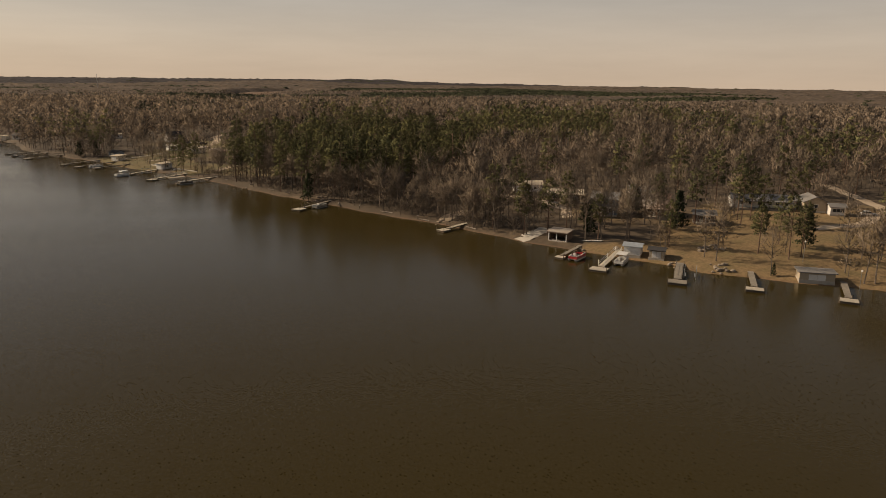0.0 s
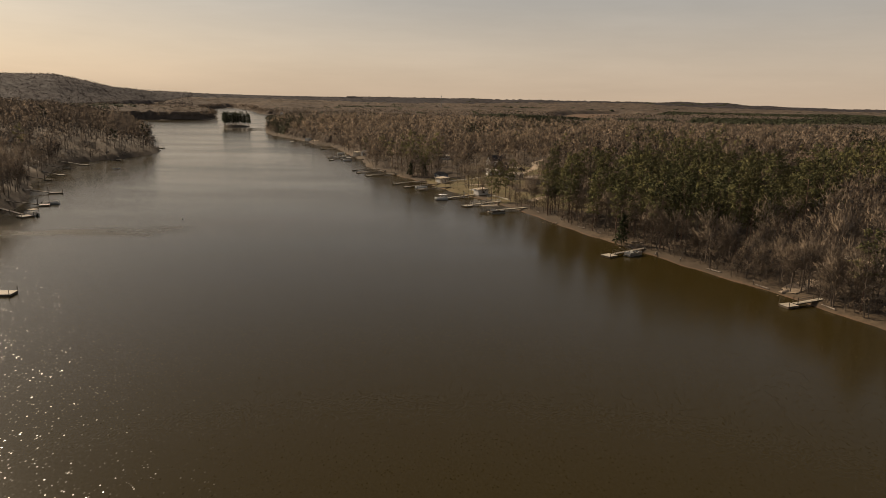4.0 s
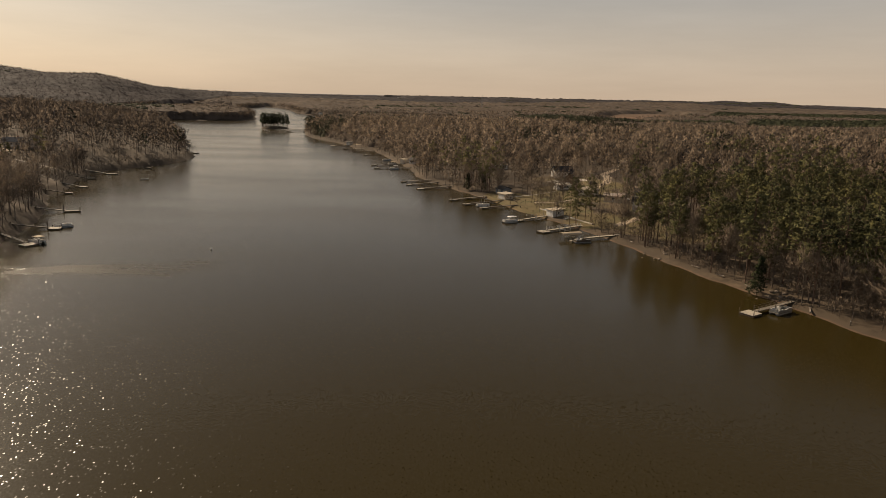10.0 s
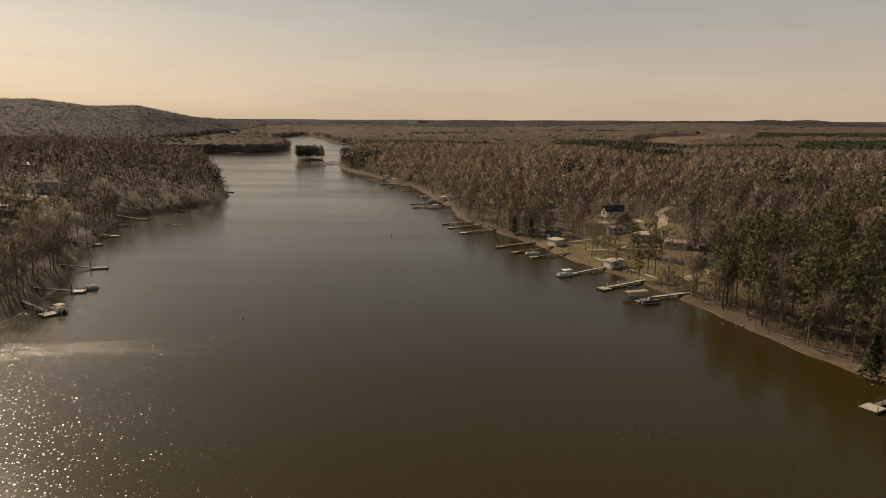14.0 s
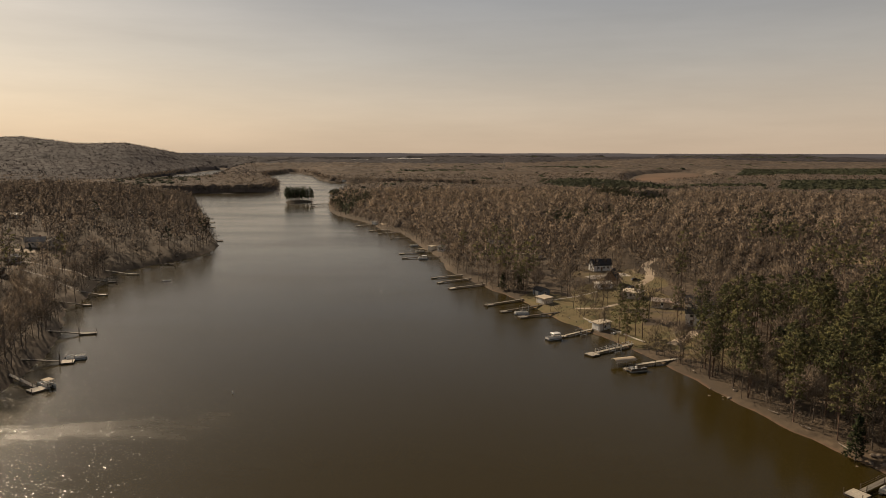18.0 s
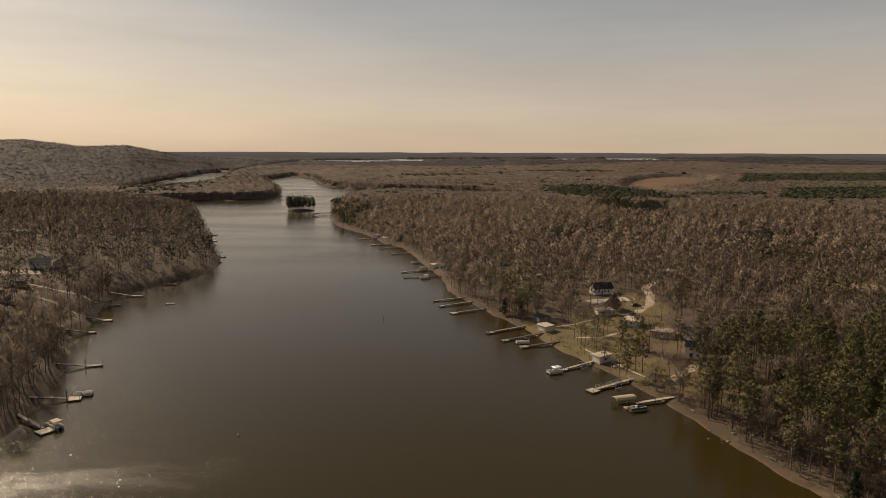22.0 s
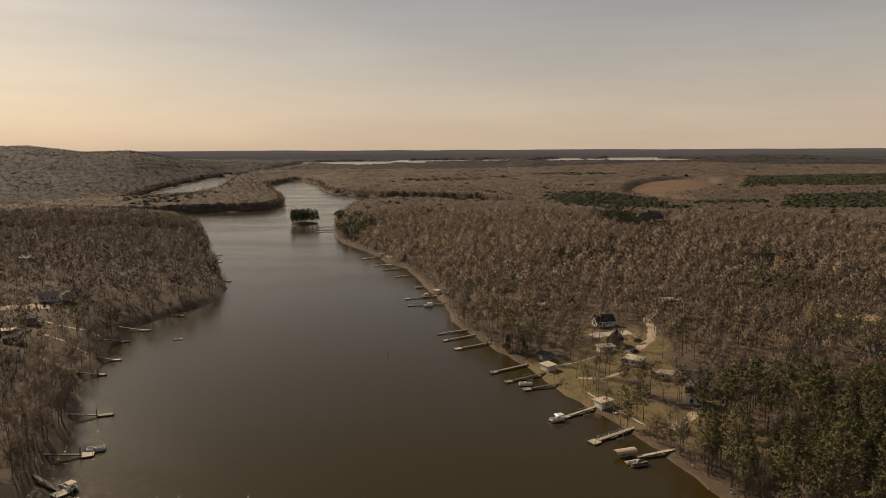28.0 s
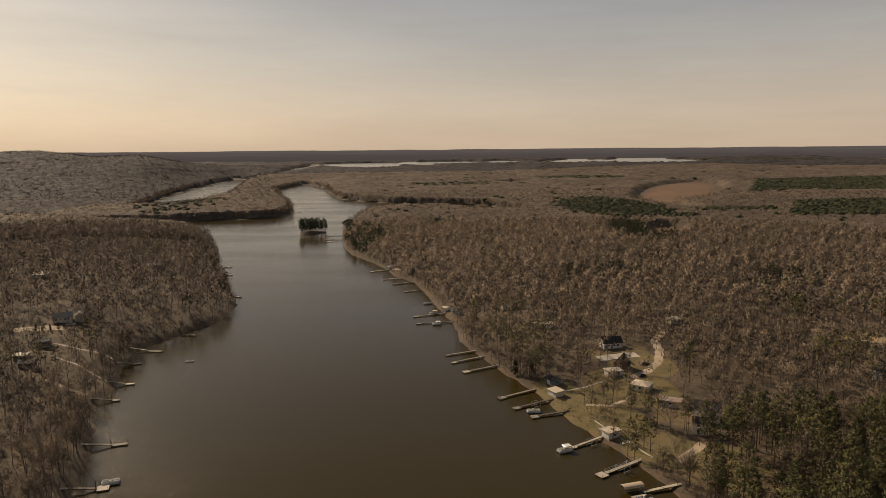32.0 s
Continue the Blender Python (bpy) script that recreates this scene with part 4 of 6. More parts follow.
    for s in range(storeys):
        for k in range(windows):
            px = -hw + w * (k + 1) / (windows + 1) + (0.5 if doors and s == 0 and k == windows // 2 and windows > 1 else 0)
            zc = hs * s + hs * 0.55
            if not open_front:
                for yy, sg in ((-hd, -1), (hd, 1)):
                    fr = part("window", Build().box(px - 0.62, px + 0.62, yy + min(0, sg * 0.05), yy + max(0, sg * 0.05), zc - 0.62, zc + 0.62), M["white"], ob)
                    part("pane", Build().box(px - 0.5, px + 0.5, yy + sg * 0.053 - 0.01, yy + sg * 0.053 + 0.01, zc - 0.5, zc + 0.5), M["glass"], fr)
        if d > 5:
            for side in (-1, 1):
                px = side * hw
                fr = part("window", Build().box(px + min(0, side * 0.05), px + max(0, side * 0.05), -0.6, 0.6, hs * s + hs * 0.55 - 0.6, hs * s + hs * 0.55 + 0.6), M["white"], ob)
                part("pane", Build().box(px + side * 0.053 - 0.01, px + side * 0.053 + 0.01, -0.48, 0.48, hs * s + hs * 0.55 - 0.48, hs * s + hs * 0.55 + 0.48), M["glass"], fr)
    for k in range(doors):
        px = -hw + w * (k + 0.5) / doors + (-0.9 if windows > 1 else 0)
        if not open_front:
            part("door", Build().box(px - 0.5, px + 0.5, -hd - 0.06, -hd, 0.04, 2.1), M["white" if wall != "white" else "brown"], ob)
    if porch:
        part("porch_floor", Build().box(-hw * 0.8, hw * 0.8, -hd - 2.6, -hd - 0.08, low, 0.0), M["wood"], ob)
        part("porch_roof", Build().box(-hw * 0.85, hw * 0.85, -hd - 2.8, -hd - 0.3, 2.35, 2.5), M[roof], ob)
        for px in (-hw * 0.78, 0, hw * 0.78):
            part("porch_post", Build().box(px - 0.07, px + 0.07, -hd - 2.6, -hd - 2.46, 0.0, 2.35), M["white"], ob)
    return ob


def shed_doors(ob, w, d, h):
    w, d, h = w * 0.88, d * 0.88, h * 0.94
    part("double_door", Build().box(-w * 0.3, -0.03, -d / 2 - 0.08, -d / 2, 0.05, h - 0.3).box(0.03, w * 0.3, -d / 2 - 0.08, -d / 2, 0.05, h - 0.3), M["white"], ob)


# front faces towards -y: a turn of -60 makes it look west over the lake
BH = dict(category="boathouse", group="boathouses", name="boathouse", windows=0, doors=0)
o = house(138.8, 30.6, -55, 4.8, 4.2, 2.5, "white", "blue_roof", "small white boathouse with a pale metal roof", pitch=0.28, base=1.0, **BH)
shed_doors(o, 4.8, 4.2, 2.5)
o = house(141.8, 25.2, -55, 4.2, 3.8, 2.2, "tan", "dark_roof", "small tan boathouse with a dark shingled roof", pitch=0.28, base=1.0, **BH)
shed_doors(o, 4.2, 3.8, 2.2)
o = house(132.6, 52.4, -62, 6.2, 5.0, 2.5, "brown", "rust_roof", "open-fronted boathouse with a rusty sheet roof", flat=True, base=1.1, open_front=True, **BH)
o = house(158.6, -6.6, -44, 8.4, 3.8, 1.8, "tan", "grey_roof", "long low boathouse with a grey roof by the water", flat=True, base=0.9, **BH)
shed_doors(o, 6.6, 3.8, 1.8)
o = house(46.2, 314.0, -60, 7.0, 5.4, 2.6, "cream", "tan_roof", "cream boathouse with a flat tan roof on the clay bank", flat=True, base=1.2, **BH)
shed_doors(o, 6.5, 5.4, 2.6)
o = house(47.0, 329.5, -60, 7.0, 6.0, 2.5, "blue_grey", "dark_roof", "blue-grey shed with a dark shingled roof", pitch=0.4, **BH)
shed_doors(o, 4.0, 6.0, 2.4)
o = house(61.8, 266.4, -62, 5.0, 6.6, 2.7, "white", "tan_roof", "white boathouse with a flat tan roof and a lean-to", flat=True, base=1.2, **BH)
shed_doors(o, 5.6, 6.6, 2.7)
part("lean_to_roof", Build().box(-4.9, -2.4, -2.6, 2.8, 1.95, 2.05), M["blue_roof"], o)
for py in (-2.4, 2.6):
    part("lean_to_post", Build().box(-4.8, -4.68, py, py + 0.12, -0.8, 1.95), M["wood"], o)

house(212, 46, -42, 22, 8, 2.8, "white", "grey_roof", "long white ranch house with a grey shingled roof", pitch=0.35, windows=6, porch=True)
house(163.4, 67.5, -48, 9, 8, 5.4, "blue_grey", "grey_roof", "two-storey blue-grey house with white windows", storeys=2, windows=3, porch=True)
house(222, 35, 48, 11, 8, 3.0, "tan", "grey_roof", "tan gabled house under tall bare trees", windows=2)
house(221.5, 26.4, -42, 5, 4, 2.6, "white", "grey_roof", "small white garden house with large windows", windows=3, doors=0, name="garden_house", category="shed")
house(180, 42.5, -45, 7, 5, 2.4, "brown", "grey_roof", "small brown cabin with a porch", porch=True, windows=2)
house(175.5, 57.5, -45, 9, 9, 3.2, "tan", "rust_roof", "tan house with a tall brown roof", pitch=0.85, windows=3, porch=True)
house(166, 90, -40, 14, 8, 2.8, "brown", "tan_roof", "brown ranch house with a pale roof among pines", windows=4, pitch=0.35)
house(166, 112, -30, 12, 7, 2.8, "white", "tan_roof", "white bungalow with a pale roof behind the pines", windows=3, pitch=0.35)
house(190, 78, -40, 9, 7, 2.8, "cream", "grey_roof", "cream cottage with a grey roof behind the trees", windows=3)
house(87, 381, 12, 12.5, 8, 3.4, "white", "dark_roof", "white gabled house with a steep dark roof", pitch=0.8, windows=3)
house(85, 345.5, 60, 7, 8, 2.6, "brown", "dark_roof", "brown A-frame cottage with a dark roof", pitch=1.3, windows=2)
house(78.4, 336.5, 15, 9, 5, 2.5, "white", "cream", "low white cottage with a terrace", flat=True, windows=3)
house(87, 315, -35, 9.5, 8.5, 2.8, "cream", "tan_roof", "cream house with a hipped tan roof", hip=True, windows=3, pitch=0.35)
house(94.5, 294, -25, 10, 6, 2.7, "tan", "rust_roof", "tan garage with a pinkish-brown roof", windows=1, pitch=0.35)
house(104, 277, -20, 12, 9, 5.8, "white", "dark_roof", "two-storey white house with a dark roof among pines", storeys=2, windows=3, chimney=True, pitch=0.6)
house(97.5, 265, -20, 7, 6, 5.0, "white", "dark_roof", "white two-storey wing with tall windows", storeys=2, windows=2, pitch=0.6)
house(138, 426, 10, 12, 8, 2.8, "cream", "tan_roof", "cream house with a pale hipped roof in the woods", hip=True, pitch=0.35)
house(202, 314, -20, 12, 8, 3.0, "blue_grey", "dark_roof", "blue-grey house with a dark roof in the woods", windows=3)
house(54, 428, 6, 15, 4.6, 2.6, "white", "tan_roof", "long white mobile home among bare trees", flat=True, windows=4)
house(36, 483, 20, 11, 8, 3.0, "tan", "grey_roof", "tan house with a grey roof in the woods", pitch=0.5)
house(0, 477, -50, 8, 6, 2.8, "white", "dark_roof", "white lakeside cottage with a dark roof")
house(-8.5, 489, -50, 5, 4, 2.6, "cream", "tan_roof", "small cream boathouse on the bank", **{**BH, "flat": True})
house(-41, 715, 10, 12, 8, 3.0, "white", "grey_roof", "white house near the wooded point")
house(-55, 745, 20, 11, 8, 3.0, "tan", "grey_roof", "tan house near the wooded point")
house(-66, 668, -40, 6, 5, 2.6, "white", "grey_roof", "white boathouse beside a sandy landing", **{**BH, "flat": True})
house(-15, 690, 5, 13, 7, 3.0, "cream", "tan_roof", "cream house with a pale roof in the woods")
house(-246, 415, 25, 12, 8.5, 3.2, "cream", "grey_roof", "large house with a grey gabled roof on the slope", chimney=True, pitch=0.6, windows=4)
house(-238, 421, -65, 8, 7, 3.4, "cream", "grey_roof", "gabled wing of a large house on the slope", pitch=0.6, windows=2)
house(-231, 368, 20, 8.5, 6.5, 2.8, "brown", "grey_roof", "brown cottage with a grey roof on the slope", pitch=0.4)
house(-226, 341, 10, 7, 5, 2.6, "tan", "tan_roof", "tan shed with a pale flat roof", flat=True, name="shed", category="shed")
house(-217, 331, 10, 8, 5, 2.6, "brown", "grey_roof", "brown shed with a grey roof", name="shed", category="shed")
house(-272, 612, 20, 14, 8, 3.0, "white", "tan_roof", "white house on the wooded slope above the lake", windows=4)
house(-330, 536, 0, 14, 8, 3.0, "white", "tan_roof", "white house deep in the bare woods")
for k, (x, y, w, mat, roof) in enumerate(((-470, 1150, 14, "white", "grey_roof"), (-440, 1178, 12, "cream", "dark_roof"), (-414, 1192, 14, "white", "grey_roof"), (-385, 1204, 12, "tan", "tan_roof"), (-340, 1210, 13, "white", "tan_roof"), (-322, 1240, 12, "cream", "grey_roof"),
                                          (-228, 1612, 15, "white", "grey_roof"), (-190, 1585, 14, "tan", "tan_roof"), (-262, 1668, 14, "white", "dark_roof"), (-120, 1545, 14, "cream", "grey_roof"), (42, 1478, 14, "white", "tan_roof"), (75, 1450, 12, "cream", "grey_roof"), (-40, 1510, 14, "white", "dark_roof"),
                                          (170, 2106, 18, "white", "tan_roof"), (1180, 2700, 40, "white", "tan_roof"), (1260, 2790, 30, "white", "grey_roof"))):
    house(x, y, 20 + 37 * k % 60, w, w * 0.6, 3.4, mat, roof, f"{mat.replace('_', ' ')} house with a {roof.split('_')[0]} roof far up the lake", windows=3, group="far houses")


# ---------------------------------------------------------------- cars, mast, poles, rocks, paths
def car(x, y, turn, mat, label):
    ob = thing("car", pose(x, y, land(x, y) + 0.02, 0, 0, turn), label, "car", "parked cars")
    b = Build().prism([(-2.2, 0.3), (2.2, 0.3), (2.25, 0.75), (1.2, 0.92), (-2.0, 0.95), (-2.25, 0.7)], -0.86, 0.86)
    part("body", b, M[mat], ob)
    part("cabin", Build().prism([(-1.9, 0.95), (1.0, 0.92), (0.3, 1.45), (-1.3, 1.48)], -0.74, 0.74), M["glass"], ob)
    part("roof", Build().box(-1.25, 0.28, -0.72, 0.72, 1.47, 1.53), M[mat], ob)
    for px in (-1.4, 1.35):
        for sy in (-1, 1):
            w = part("wheel", Build().pole((px, sy * 0.72, 0.33), (px, sy * 0.9, 0.33), 0.33, sides=10), M["rubber"], ob)
            part("rim", Build().pole((px, sy * 0.9, 0.33), (px, sy * 0.92, 0.33), 0.18, sides=8), M["metal"], w)
    return ob


car(97.6, 348.8, 10, "car_dark", "dark car parked on a pale gravel drive")
car(91.8, 332.6, 35, "car_dark", "dark car parked beside a cream house")
car(-238, 410, 30, "hull", "white car parked beside a large house")
car(100, 296, -20, "hull", "white car parked beside a tan garage")
car(228, 20, -40, "hull", "white car parked behind a garden house")

mast = thing("radio_mast", pose(188, 2172, land(188, 2172)), "tall grey lattice radio mast above the woods", "mast")
for i in range(3):
    a = 2.094 * i
    part("leg", Build().pole((2.2 * math.cos(a), 2.2 * math.sin(a), 0), (0.5 * math.cos(a), 0.5 * math.sin(a), 48), 0.22, 0.15, 4), M["metal"], mast)
for k in range(9):
    z = 2 + 5 * k
    r = 2.2 - 1.7 * z / 48
    b = Build()
    for i in range(3):
        a, c = 2.094 * i, 2.094 * (i + 1)
        b.pole((r * math.cos(a), r * math.sin(a), z), ((r - 0.17) * math.cos(c), (r - 0.17) * math.sin(c), z + 4.6), 0.1, sides=4)
    part("brace", b, M["metal"], mast)

for x, y in ((167.5, 2.2), (161.5, -15.2)):
    b = thing("yard_lamp", pose(x, y, land(x, y)), "slim pole lamp standing on the lawn by the water", "lamp", "yard lamps")
    part("pole", Build().pole((0, 0, -0.2), (0, 0, 5.0), 0.07, 0.05), M["metal"], b)
    part("lamp_head", Build().box(-0.18, 0.18, -0.18, 0.18, 5.0, 5.35, 0.05), M["white"], b)


POLES = ((344, 100), (384, 182), (424, 262))
for x, y in POLES:
    b = thing("utility_pole", pose(x, y, land(x, y), 0, 0, 26), "tall brown timber utility pole with a crossarm above the woods", "pole", "utility poles")
    part("pole", Build().pole((0, 0, -0.5), (0, 0, 17), 0.20, 0.12), M["pale_bark"], b)
    part("crossarm", Build().box(-1.5, 1.5, -0.08, 0.08, 15.6, 15.8), M["dark_wood"], b)
    for dx in (-1.4, 0.0, 1.4):
        part("insulator", Build().pole((dx, 0, 15.8), (dx, 0, 16.1), 0.07), M["metal"], b)
for (ax, ay), (bx, by) in zip(POLES, POLES[1:]):
    za, zb = land(ax, ay) + 16, land(bx, by) + 16
    for dx in (-1.4, 1.4):
        b = thing("power_line", Matrix(), "thin dark sagging power line strung between timber poles", "cable", "power lines")
        w = Build()
        at = [(ax + (bx - ax) * k / 8 + dx, ay + (by - ay) * k / 8, za + (zb - za) * k / 8 - 1.6 * math.sin(math.pi * k / 8)) for k in range(9)]
        for p, q in zip(at, at[1:]):
            w.pole(p, q, 0.03, sides=3)
        part("wire", w, M["metal"], b)


def boulder(seed, r):
    g = random.Random(seed)
    bm = bmesh.new()
    bmesh.ops.create_icosphere(bm, subdivisions=2, radius=r)
    for v in bm.verts:
        v.co *= 1 + 0.25 * noise.noise(v.co * 1.7 / r + Vector((seed, 0, 0)))
        v.co.z *= 0.7
    me = bpy.data.meshes.new("boulder")
    bm.to_mesh(me)
    bm.free()
    me.materials.append(M["rock"])
    return me


stones = [boulder(k, 0.55) for k in range(5)]
g = random.Random(8)
for cx, cy, spread, count in ((146.4, 9.6, 2.6, 16), (140.6, 19.4, 2.2, 7), (158, 22, 3.2, 22), (137.6, 36.2, 1.4, 5), (131, 43, 1.5, 4), (97, 150, 6.0, 8), (84, 195, 9.0, 9), (-176, 440, 9, 12), (-186, 412, 8, 10), (118, 92, 4.0, 5)):
    for k in range(count):
        x, y = cx + g.gauss(0, spread * 0.6), cy + g.gauss(0, spread * 0.5)
        st = new("boulder", stones[g.randrange(5)])
        s = g.uniform(0.5, 1.3)
        st.matrix_world = Matrix.LocRotScale((x, y, max(-0.3, land(x, y)) + 0.12 * s), Euler((0, 0, g.uniform(0, 6))), (s, s * g.uniform(0.7, 1.2), s))
        tagged(st, "pale rounded boulder on the lake bank", "rock", "bank boulders")
for x, y, turn, long in ((91.2, 168, 120, 2.6), (79, 214, 100, 2.4), (100.5, 137, 60, 4.5), (108.5, 114.5, 115, 5.0), (114, 98, 110, 4.0), (88, 178.5, 120, 3.0), (120, 79, 100, 4.0), (94.5, 157, 95, 3.4)):
    b = thing("driftwood_log", pose(x, y, max(0, land(x, y)) + 0.16, 0, 0, turn), "pale bare driftwood log on the clay bank", "log", "driftwood logs")
    part("stem", Build().pole((-long / 2, 0, 0), (long / 2, 0.2, 0.12), 0.2, 0.1, 7), M["pale_bark"], b)
    part("stub", Build().pole((long * 0.1, 0, 0.05), (long * 0.28, 0.7, 0.5), 0.08, 0.03, 5), M["pale_bark"], b)


def track(name, points, width, mat, label, lift_by=0.10):
    """A path or drive draped on the ground."""
    pts = []
    for (ax, ay), (bx, by) in zip(points, points[1:]):
        n = max(1, int(math.hypot(bx - ax, by - ay) / 2.5))
        pts += [(ax + (bx - ax) * i / n, ay + (by - ay) * i / n) for i in range(n)]
    pts.append(points[-1])
    p = np.array(pts)
    t = np.gradient(p, axis=0)
    t /= np.linalg.norm(t, axis=1)[:, None] + 1e-9
    nrm = np.stack([-t[:, 1], t[:, 0]], 1)
    v, f = [], []
    cols = 5
    for c in range(cols):
        q = p + nrm * width * (c / (cols - 1) - 0.5) * (1 + 0.15 * np.sin(np.arange(len(p)) * 1.7 + c))[:, None]
        z = height(q[:, 0], q[:, 1]) + (lift_by if 0 < c < cols - 1 else 0.02)
        v.append(np.concatenate([q, z[:, None]], 1))
    n = len(p)
    v = np.concatenate(v)
    for c in range(cols - 1):
        for i in range(n - 1):
            f.append((c * n + i, c * n + i + 1, (c + 1) * n + i + 1, (c + 1) * n + i))
    return tagged(new(name, mesh_of(name, v, np.array(f)[:, ::-1], [M[mat]], smooth=True)), label, "path", kind="structure")


track("driveway", [(86, 332), (95, 338), (105, 350), (112, 372), (114, 390), (128, 412)], 4.5, "gravel", "pale gravel driveway curving between lakeside houses")
track("driveway", [(76, 362), (86, 364), (98, 366)], 9, "concrete", "pale paved terrace before a white house")
track("footpath", [(50, 318), (62, 322), (74, 330)], 1.2, "concrete", "narrow pale footpath over the lawn")
track("footpath", [(58, 300), (68, 297), (80, 305)], 2.2, "gravel", "worn gravel track across the lawn")
track("footpath", [(81, 242), (88, 248), (96, 256)], 4.0, "gravel", "pale gravel path down to a dock")
track("retaining_edge", [(58, 283), (63, 269), (68, 258), (73, 246)], 0.5, "pale_wood", "low pale timber edging along the bank", 0.35)
track("boat_ramp", [(124, 60), (129, 60.5), (137, 64)], 5.0, "concrete", "concrete boat ramp sloping into the lake")
track("landing", [(117, 92), (122, 95), (130, 98)], 5.0, "gravel", "pale gravel landing under bare trees")
track("driveway", [(150, 70), (158, 80), (160, 100), (150, 120)], 3.5, "gravel", "gravel drive under the pines")
track("driveway", [(200, 20), (215, 15), (240, 20), (270, 60)], 4.0, "gravel", "gravel drive behind the lawn")
track("yard", [(-262, 390), (-250, 398), (-240, 404)], 9, "gravel", "pale bare yard before a large house")
track("footpath", [(-230, 375), (-215, 372), (-200, 372), (-190, 366)], 1.6, "concrete", "pale path down the wooded bank")
track("footpath", [(-215, 352), (-200, 346), (-182, 334)], 1.4, "concrete", "pale stepped path down the bank")
track("footpath", [(-200, 318), (-188, 312), (-176, 309)], 3.0, "gravel", "bare clay path to a dock")
track("landing", [(-66, 672), (-60, 664), (-54, 655)], 6.0, "gravel", "pale sandy landing on the shore")
track("road", [(-600, 1120), (-616, 1135), (-634, 1185), (-622, 1230)], 8, "gravel", "pale road bending through far woods")
track("road", [(385, 1385), (412, 1300), (420, 1235), (390, 1190)], 10, "gravel", "pale dirt road through a far clearing")
track("road", [(820, 780), (850, 848), (900, 960), (960, 1100)], 9, "gravel", "straight pale road through far woods")
track("dry_field", [(206, 392), (232, 382), (262, 366)], 22, "straw", "pale dry grass field among woods")
track("dry_field", [(312, 356), (338, 338), (362, 314)], 24, "straw", "dry grass field behind the pines")
track("clearcut", [(244, 830), (268, 890), (296, 955)], 56, "clearcut", "orange-brown cleared ground in the woods", 0.25)
track("clearcut", [(440, 1400), (560, 1720), (700, 2130)], 150, "clearcut", "wide orange-brown clearing in far woods", 0.5)
track("dry_field", [(1670, 3480), (1740, 3720)], 160, "straw", "pale field near the skyline", 0.5)

# ---------------------------------------------------------------- woods
def tube(v, f, a, b, ra, rb, sides=4):
    """A tapered limb from a to b, added to lists of corners and triangles."""
    a, b = np.array(a, float), np.array(b, float)
    w = (b - a) / (np.linalg.norm(b - a) + 1e-9)
    u = np.cross(w, (0.3, 0.2, 1.0) if abs(w[2]) < 0.9 else (1.0, 0, 0))
    u /= np.linalg.norm(u)
    t = np.cross(w, u)
    k = len(v)
    for c, r in ((a, ra), (b, rb)):
        for i in range(sides):
            g = 2 * math.pi * i / sides
            v.append(c + r * (math.cos(g) * u + math.sin(g) * t))
    for i in range(sides):
        j = (i + 1) % sides
        f.append((k + i, k + j, k + sides + j))
        f.append((k + i, k + sides + j, k + sides + i))


def unit(v):
    return v / (np.linalg.norm(v) + 1e-9)


def sliver(rng, v, f, n, p, w, side, out):
    """A thin triangle from p along w, on the side of the crown that out names."""
    c = np.cross(w, (rng.gauss(0, 1), rng.gauss(0, 1), rng.gauss(0, 1)))
    c = unit(c) * side
    k = len(v)
    v += [p - c, p + c, p + w]
    n += [out, out, out]
    f.append((k, k + 1, k + 2))


